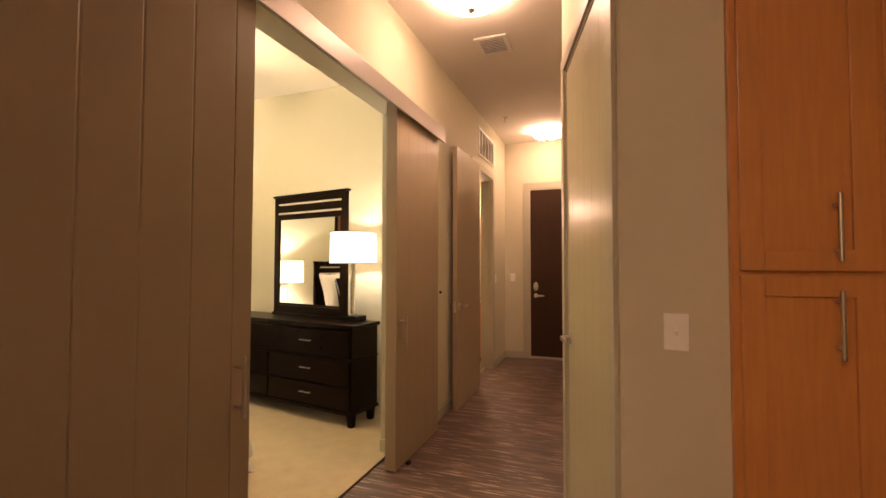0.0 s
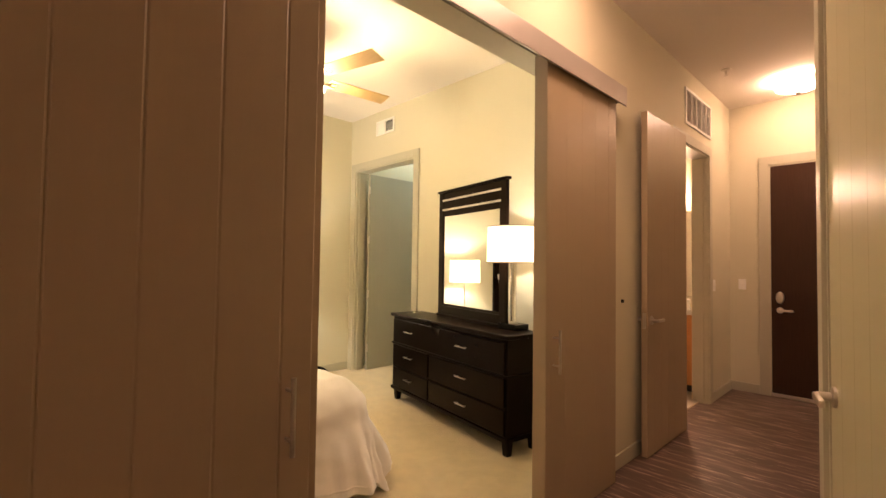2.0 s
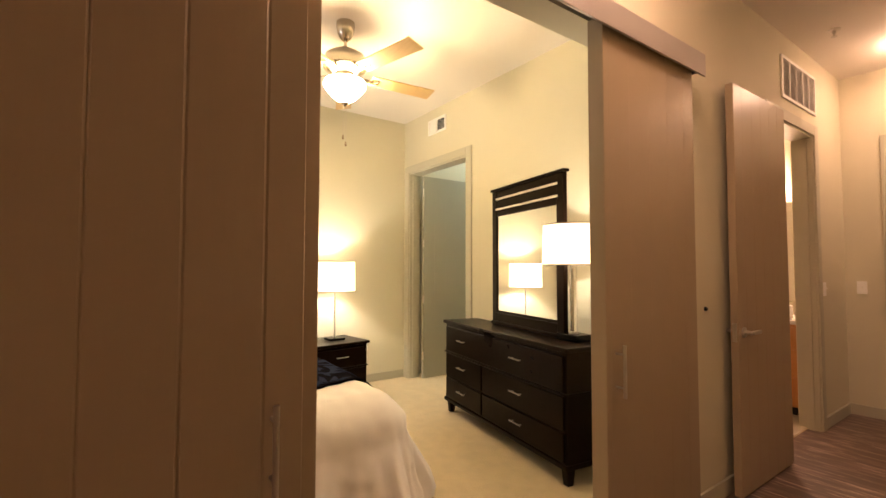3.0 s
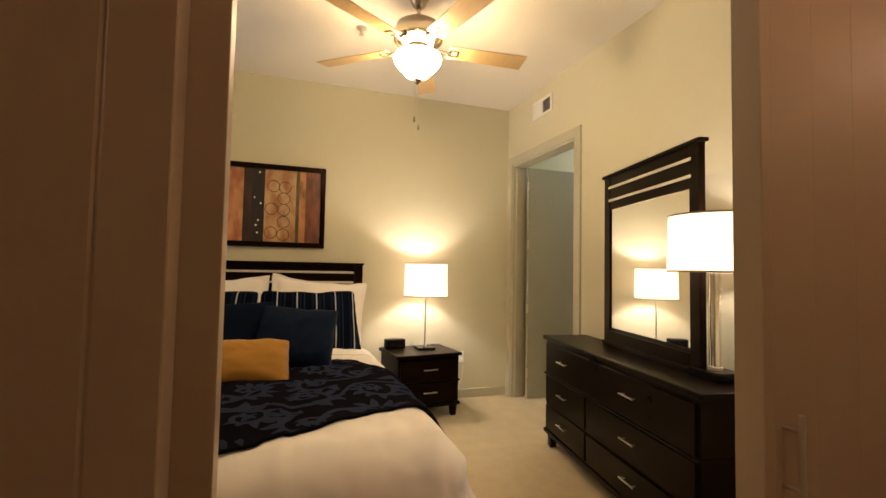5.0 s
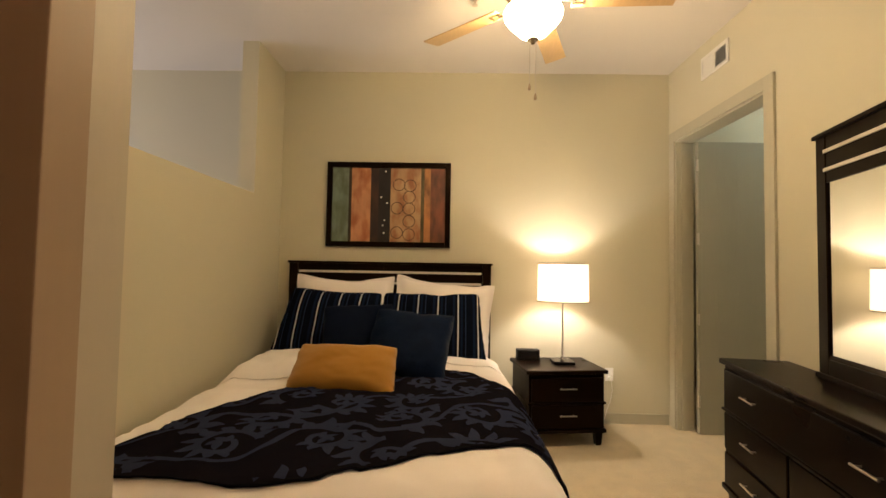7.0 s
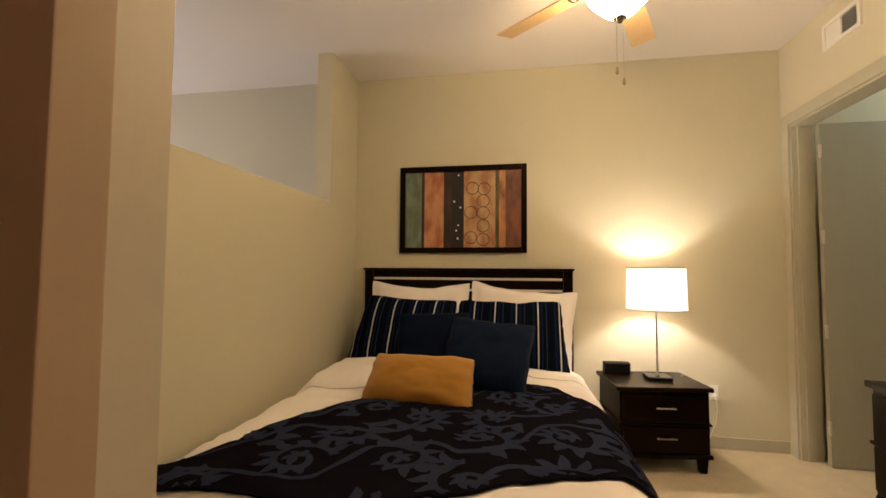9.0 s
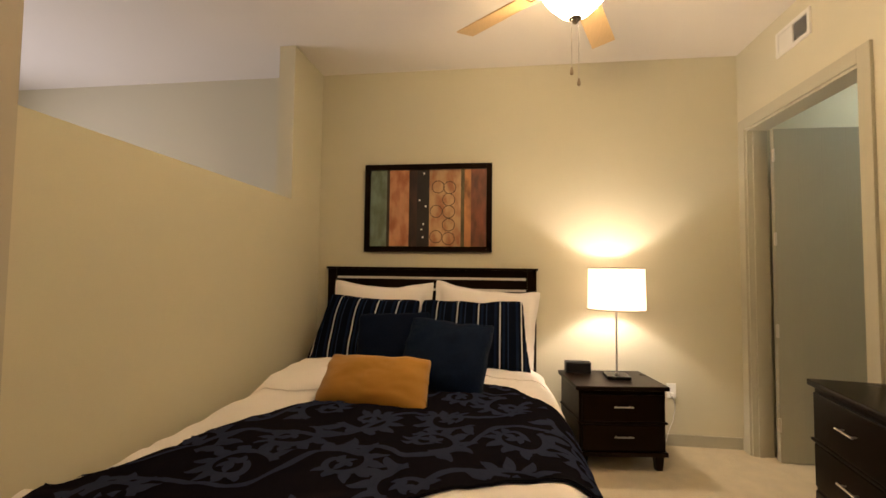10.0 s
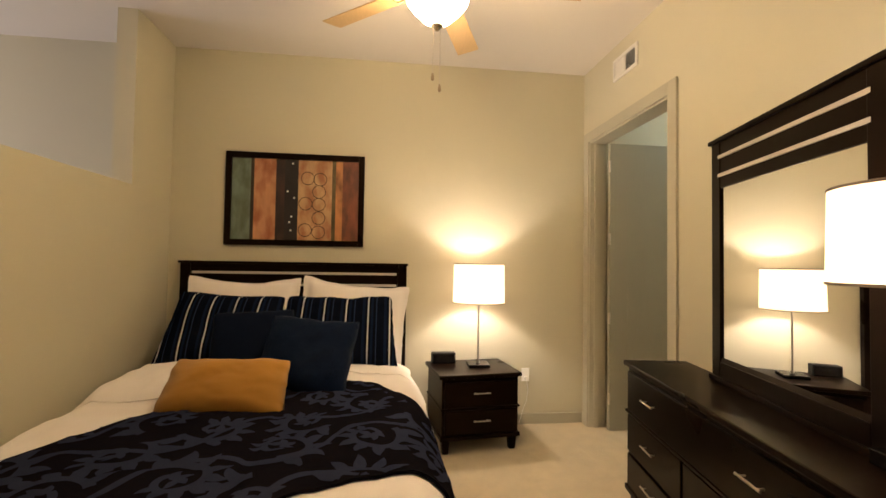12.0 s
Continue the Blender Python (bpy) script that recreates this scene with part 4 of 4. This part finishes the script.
# long winding stems with scrolls set alternately in their bends
for row in range(6):
    v0, turn = -0.70 + 0.315 * row, 1 if row % 2 else -1
    stem = [Vector((-0.3 + 2.9 * k / 150, v0 + turn * 0.09 * math.sin(k / 150 * 2.9 * 2 * math.pi / 0.70))) for k in range(151)]
    ribbon(stem, [0.026] * 151, 0.0003)
    for k in range(9):
        x = -0.3 + 0.175 + 0.35 * k + (0.17 if row % 2 else 0)
        hand = turn if k % 2 else -turn
        scroll((x + rng.uniform(-0.012, 0.012), v0 + 0.045 * hand), 0.128, 2.2 * k + 0.9 * row, hand)
part("scroll_pattern", scrolls, SCROLL, throw, "raised slate-blue woven scrolls", 80)


def pillow(name, m, w, h, t, mat, label, category="pillow", sag=0.05, flange=0.0, group="pillows", seed=0, taper=0.0):
    """A stuffed cushion: local y along its width, z up its height, x through it."""
    n = 36
    bm = bmesh.new()
    sides = []
    for s in (1, -1):
        grid = []
        for j in range(n + 1):
            row = []
            for i in range(n + 1):
                u, v = 2 * i / n - 1, 2 * j / n - 1
                pinch = 1 - 0.35 * sag * (1 - v * v) * abs(u) ** 3 - 0.035 * (abs(u) * abs(v)) ** 6
                pinch_v = 1 - sag * (1 - u * u) * abs(v) ** 3 - 0.07 * (abs(u) * abs(v)) ** 6
                fu, fv = min(1, abs(u) * (1 + flange)), min(1, abs(v) * (1 + flange))
                full = max(0.0, (1 - fu ** 2.6)) ** 0.55 * max(0.0, (1 - fv ** 2.6)) ** 0.55
                rim = 0.004 if max(abs(u), abs(v)) < 1 else 0.0
                crease = noise.noise(Vector((u * 2.2 + seed, v * 2.2, s * 2.0))) * 0.10 + noise.noise(Vector((u * 6 + seed, v * 6, s * 3.0))) * 0.035
                row.append(bm.verts.new((s * (t / 2 * full * (1 + crease) + rim), w / 2 * u * pinch * (1 - taper * v) + 0.008 * noise.noise(Vector((v * 3, seed, s))), h / 2 * v * pinch_v + 0.012 * noise.noise(Vector((u * 2.5, seed + 5, 1.0))))))
            grid.append(row)
        sides.append(grid)
        for j in range(n):
            for i in range(n):
                q = (grid[j][i], grid[j][i + 1], grid[j + 1][i + 1], grid[j + 1][i])
                bm.faces.new(q if s > 0 else q[::-1])
    bmesh.ops.remove_doubles(bm, verts=bm.verts, dist=0.0035)
    ob = mesh_object(name, bm, mat, 80)
    ob.matrix_basis = m
    return tagged(ob, label, category, group)


def leaning(x, y, z, lean, turn=0, roll=0):
    """A cushion whose middle is at x, y, z, leaning back by lean degrees."""
    return pose(x, y, z, 0, 0, turn) @ pose(0, 0, 0, 0, -lean, 0) @ pose(0, 0, 0, roll, 0, 0)


pillow("pillow", leaning(-5.94, 4.46, 0.960, 12, 0, -1), 0.88, 0.67, 0.20, LINEN, "white cotton pillow standing against the headboard", sag=0.22, seed=1, flange=0.14, taper=0.02)
pillow("pillow", leaning(-5.93, 5.29, 0.94, 13, 0, -6), 0.86, 0.66, 0.22, LINEN, "white cotton pillow standing against the headboard", sag=0.20, seed=2, flange=0.14)
pillow("striped_pillow", leaning(-5.70, 4.43, 0.885, 24, 0, -3), 0.82, 0.60, 0.22, STRIPED, "navy pillow with white stripes", sag=0.10, seed=3, flange=0.06, taper=0.10)
pillow("striped_pillow", leaning(-5.68, 5.21, 0.880, 24, 0, 0), 0.82, 0.59, 0.22, STRIPED, "navy pillow with white stripes", sag=0.10, seed=4, flange=0.06, taper=0.07)
pillow("navy_cushion", leaning(-5.32, 4.72, 0.865, 30, 4, 3), 0.50, 0.47, 0.17, NAVY, "plain dark navy square cushion", "cushion", 0.08, 0, "cushions", 5)
pillow("navy_cushion", leaning(-5.06, 5.10, 0.845, 34, -6, -5), 0.54, 0.50, 0.21, SEQUIN, "glossy dark navy square cushion", "cushion", 0.12, 0, "cushions", 6)
mustard = pillow("mustard_cushion", leaning(-4.73, 4.765, 0.745, 40, -4, 0), 0.61, 0.34, 0.235, MUSTARD, "mustard yellow lumbar cushion on the throw", "cushion", 0.11, 0, "cushions", 7, 0.04)
part("care_tag", boxes((0.012, 0.028, -0.02, 0.02, -0.162, -0.158)), WHITE, mustard, "small white care tag")

# ---- picture over the bed ----
pic = thing("framed_picture", pose(BED_X, 4.79, 1.90), "abstract banded painting in a dark wood frame", "picture")
w, h, f = 1.115, 0.765, 0.048
part("picture_frame", boxes((0.002, 0.03, -w / 2, -w / 2 + f, -h / 2, h / 2), (0.002, 0.03, w / 2 - f, w / 2, -h / 2, h / 2), (0.002, 0.03, -w / 2 + f, w / 2 - f, -h / 2, -h / 2 + f), (0.002, 0.03, -w / 2 + f, w / 2 - f, h / 2 - f, h / 2), bevel=0.003), ESPRESSO, pic)


def art_band(name, y0, y1, color, vary, second=None):
    m = material("paint_" + name, color, 0.45, grain=14, vary=vary, bump=0.3, stretch=(1, 2, 0.5), blotch=5, blotch_vary=vary, depth=0.003)
    nt = m.node_tree
    tint = [n for n in nt.nodes if n.type == "HUE_SAT"][0]
    mp = nt.nodes.new("ShaderNodeMapping")
    mp.inputs["Scale"].default_value = (1.0, 1.6, 0.8)
    mp.inputs["Location"].default_value = (y0 * 9, 0.3, 0.7)
    nz = nt.nodes.new("ShaderNodeTexNoise")
    nz.inputs["Scale"].default_value, nz.inputs["Detail"].default_value = 7.0, 6.0
    mr = nt.nodes.new("ShaderNodeMapRange")
    mr.inputs["From Min"].default_value, mr.inputs["From Max"].default_value = 0.42, 0.66
    mix = nt.nodes.new("ShaderNodeMix")
    mix.data_type = "RGBA"
    mix.inputs["B"].default_value = (*(second or tuple(v * 0.4 for v in color)), 1)
    coords = [n for n in nt.nodes if n.type == "TEX_COORD"][0]
    nt.links.new(coords.outputs["Object"], mp.inputs[0])
    nt.links.new(mp.outputs[0], nz.inputs["Vector"])
    nt.links.new(nz.outputs["Fac"], mr.inputs[0])
    nt.links.new(mr.outputs[0], mix.inputs["Factor"])
    nt.links.new(tint.outputs[0], mix.inputs["A"])
    nt.links.new(mix.outputs["Result"], nt.nodes["Principled BSDF"].inputs["Base Color"])
    part(name, boxes((0.004, 0.012, y0, y1, -h / 2 + f, h / 2 - f)), m, pic)


iw = w - 2 * f
edges = [(0.0, 0.145, (0.17, 0.235, 0.19), 0.22, "sage_band", (0.11, 0.14, 0.09)), (0.145, 0.17, (0.035, 0.02, 0.012), 0.4, "dark_edge_band"), (0.17, 0.34, (0.55, 0.27, 0.14), 0.22, "terracotta_band", (0.36, 0.12, 0.05)),
         (0.34, 0.41, (0.045, 0.018, 0.014), 0.4, "maroon_band"), (0.41, 0.515, (0.016, 0.012, 0.013), 0.4, "black_band"), (0.515, 0.785, (0.50, 0.32, 0.17), 0.22, "tan_band", (0.33, 0.12, 0.05)),
         (0.785, 0.815, (0.12, 0.09, 0.035), 0.3, "olive_band"), (0.815, 0.87, (0.47, 0.20, 0.07), 0.25, "orange_band"), (0.87, 1.0, (0.22, 0.068, 0.032), 0.3, "rust_band", (0.10, 0.033, 0.018))]
for a, b, col, vy, nm, *more in edges:
    art_band(nm, -iw / 2 + iw * a, -iw / 2 + iw * b, col, vy, *more)
ring_mat = material("paint_umber_line", (0.06, 0.03, 0.015), 0.6, grain=30, vary=0.3, bump=0.0)
for y, z in ((0.092, 0.182), (0.193, 0.175), (0.185, 0.071), (0.077, -0.030), (0.185, -0.035), (0.185, -0.147), (0.077, -0.250), (0.185, -0.266)):
    bm = lathe([(0.056, 0.0), (0.056, 0.0016), (0.050, 0.0016), (0.050, 0.0), (0.056, 0.0)], 32, cap=False)
    bmesh.ops.transform(bm, matrix=pose(0.0125, y, z, 0, 90, 0), verts=bm.verts)
    part("ring", bm, ring_mat, pic)
for y, z in ((-0.031, 0.301), (-0.069, 0.068), (-0.015, 0.015), (-0.034, -0.140), (-0.050, -0.187), (-0.038, -0.255)):
    bm = lathe([(0.008, 0.0), (0.006, 0.002)], 12)
    bmesh.ops.transform(bm, matrix=pose(0.0125, y, z, 0, 90, 0), verts=bm.verts)
    part("dot", bm, WHITE, pic)
part("backing_board", boxes((0.0005, 0.003, -w / 2 + 0.01, w / 2 - 0.01, -h / 2 + 0.01, h / 2 - 0.01)), DARK, pic)

# ---- ceiling fan ----
FX, FY = -4.45, 5.765
fan = thing("ceiling_fan", pose(FX, FY, 0.05), "five-blade ceiling fan with a lit glass bowl, at rest", "ceiling fan")
part("canopy", lathe([(0.066, TOP - 0.05), (0.068, TOP - 0.075), (0.060, TOP - 0.125), (0.042, TOP - 0.165), (0.020, TOP - 0.185)], 32), FAN_METAL, fan, smooth=40)
part("downrod", rod((0, 0, 2.86), (0, 0, TOP - 0.11), 0.012), FAN_METAL, fan, smooth=40)
part("motor_housing", lathe([(0.03, 2.865), (0.09, 2.852), (0.14, 2.82), (0.152, 2.785), (0.155, 2.775), (0.155, 2.73), (0.148, 2.722), (0.11, 2.70), (0.075, 2.69), (0.07, 2.66)], 44), FAN_METAL, fan, "brushed nickel motor housing", 40)
part("light_fitter", lathe([(0.05, 2.665), (0.062, 2.655), (0.062, 2.638), (0.05, 2.628)], 40), FAN_METAL, fan, smooth=40)
bowl = [(0.142, 2.630), (0.151, 2.612), (0.146, 2.588), (0.121, 2.555), (0.092, 2.526), (0.072, 2.505), (0.040, 2.489), (0.004, 2.484)]
part("glass_bowl", lathe(bowl, 44, cap=False), GLASS_GLOW, fan, "glowing frosted glass bowl", 80)
part("finial", lathe([(0.028, 2.482), (0.030, 2.474), (0.014, 2.464), (0.010, 2.452), (0.003, 2.448)], 20), FAN_METAL, fan, smooth=50)
for k in range(5):
    a = 14 + 72 * k
    m = pose(0, 0, 2.685, 0, 0, a) @ pose(0, 0, 0, -11)
    bm = bmesh.new()
    box(bm, 0.20, 0.72, -0.068, 0.068, -0.004, 0.004, bevel=0.002)
    for vert in bm.verts:
        vert.co.y *= 0.86 + 0.26 * (vert.co.x - 0.20)
    bmesh.ops.transform(bm, matrix=m, verts=bm.verts)
    b = part("blade", bm, BLADE, fan, "light maple blade")
    bm = boxes((0.10, 0.22, -0.014, 0.014, -0.010, -0.004), (0.20, 0.265, -0.030, -0.018, -0.009, -0.004), (0.20, 0.265, 0.018, 0.030, -0.009, -0.004), (0.20, 0.212, -0.030, 0.030, -0.009, -0.004), (0.254, 0.266, -0.030, 0.030, -0.009, -0.004), bevel=0.002)
    bmesh.ops.transform(bm, matrix=m, verts=bm.verts)
    part("blade_iron", bm, FAN_METAL, b, "nickel blade bracket")
for x, y, z in ((0.022, -0.02, 2.20), (-0.018, 0.018, 2.165)):
    bm = rod((x, y, z + 0.03), (x, y, 2.47), 0.0018, 6)
    c = part("pull_chain", bm, STEEL, fan)
    part("chain_pull", lathe([(0.004, z + 0.035), (0.008, z + 0.015), (0.008, z + 0.005), (0.003, z)], 12, centre=(x, y, 0)), DOOR, c, "brown wooden pull", 50)
lamp("fan_bulb", "POINT", pose(FX, FY, 2.628), FAN_LAMP, WARM, 0.05)

# ---- closet lamp and the next room's assumed window light ----
c = thing("closet_light", pose(-5.55, 8.62, TOP, 0, 0, 90), "lit white fluorescent fixture in the closet", "ceiling light")
TUBE = material("fluorescent_lit", (0.85, 0.9, 0.9), 0.4, grain=30, vary=0.02, bump=0.0, glow=(FLUORESCENT, CLOSET_GLOW))
part("housing", boxes((-0.5, 0.5, -0.09, 0.09, -0.05, -0.001), bevel=0.004), WHITE, c)
part("diffuser", boxes((-0.48, 0.48, -0.08, 0.08, -0.075, -0.05), bevel=0.01), TUBE, c, "glowing diffuser")
# unseen window, added with an area lamp for cool light over the half wall
w = tagged(new("window_1"), "unseen white framed window assumed in the next room", "window", "", "structure")
w.matrix_basis = pose(-4.9, 0.34, 1.5)
part("window_frame", boxes((-0.85, -0.79, -0.04, 0.05, -0.75, 0.75), (0.79, 0.85, -0.04, 0.05, -0.75, 0.75), (-0.79, 0.79, -0.04, 0.05, -0.75, -0.69), (-0.79, 0.79, -0.04, 0.05, 0.69, 0.75), (-0.025, 0.025, -0.03, 0.04, -0.69, 0.69)), WHITE, w)
lamp("window_daylight", "AREA", look((-4.9, 0.42, 1.5), (-4.9, 4.0, 1.5)), DAYLIGHT, COOL, 1.5, 1.3)
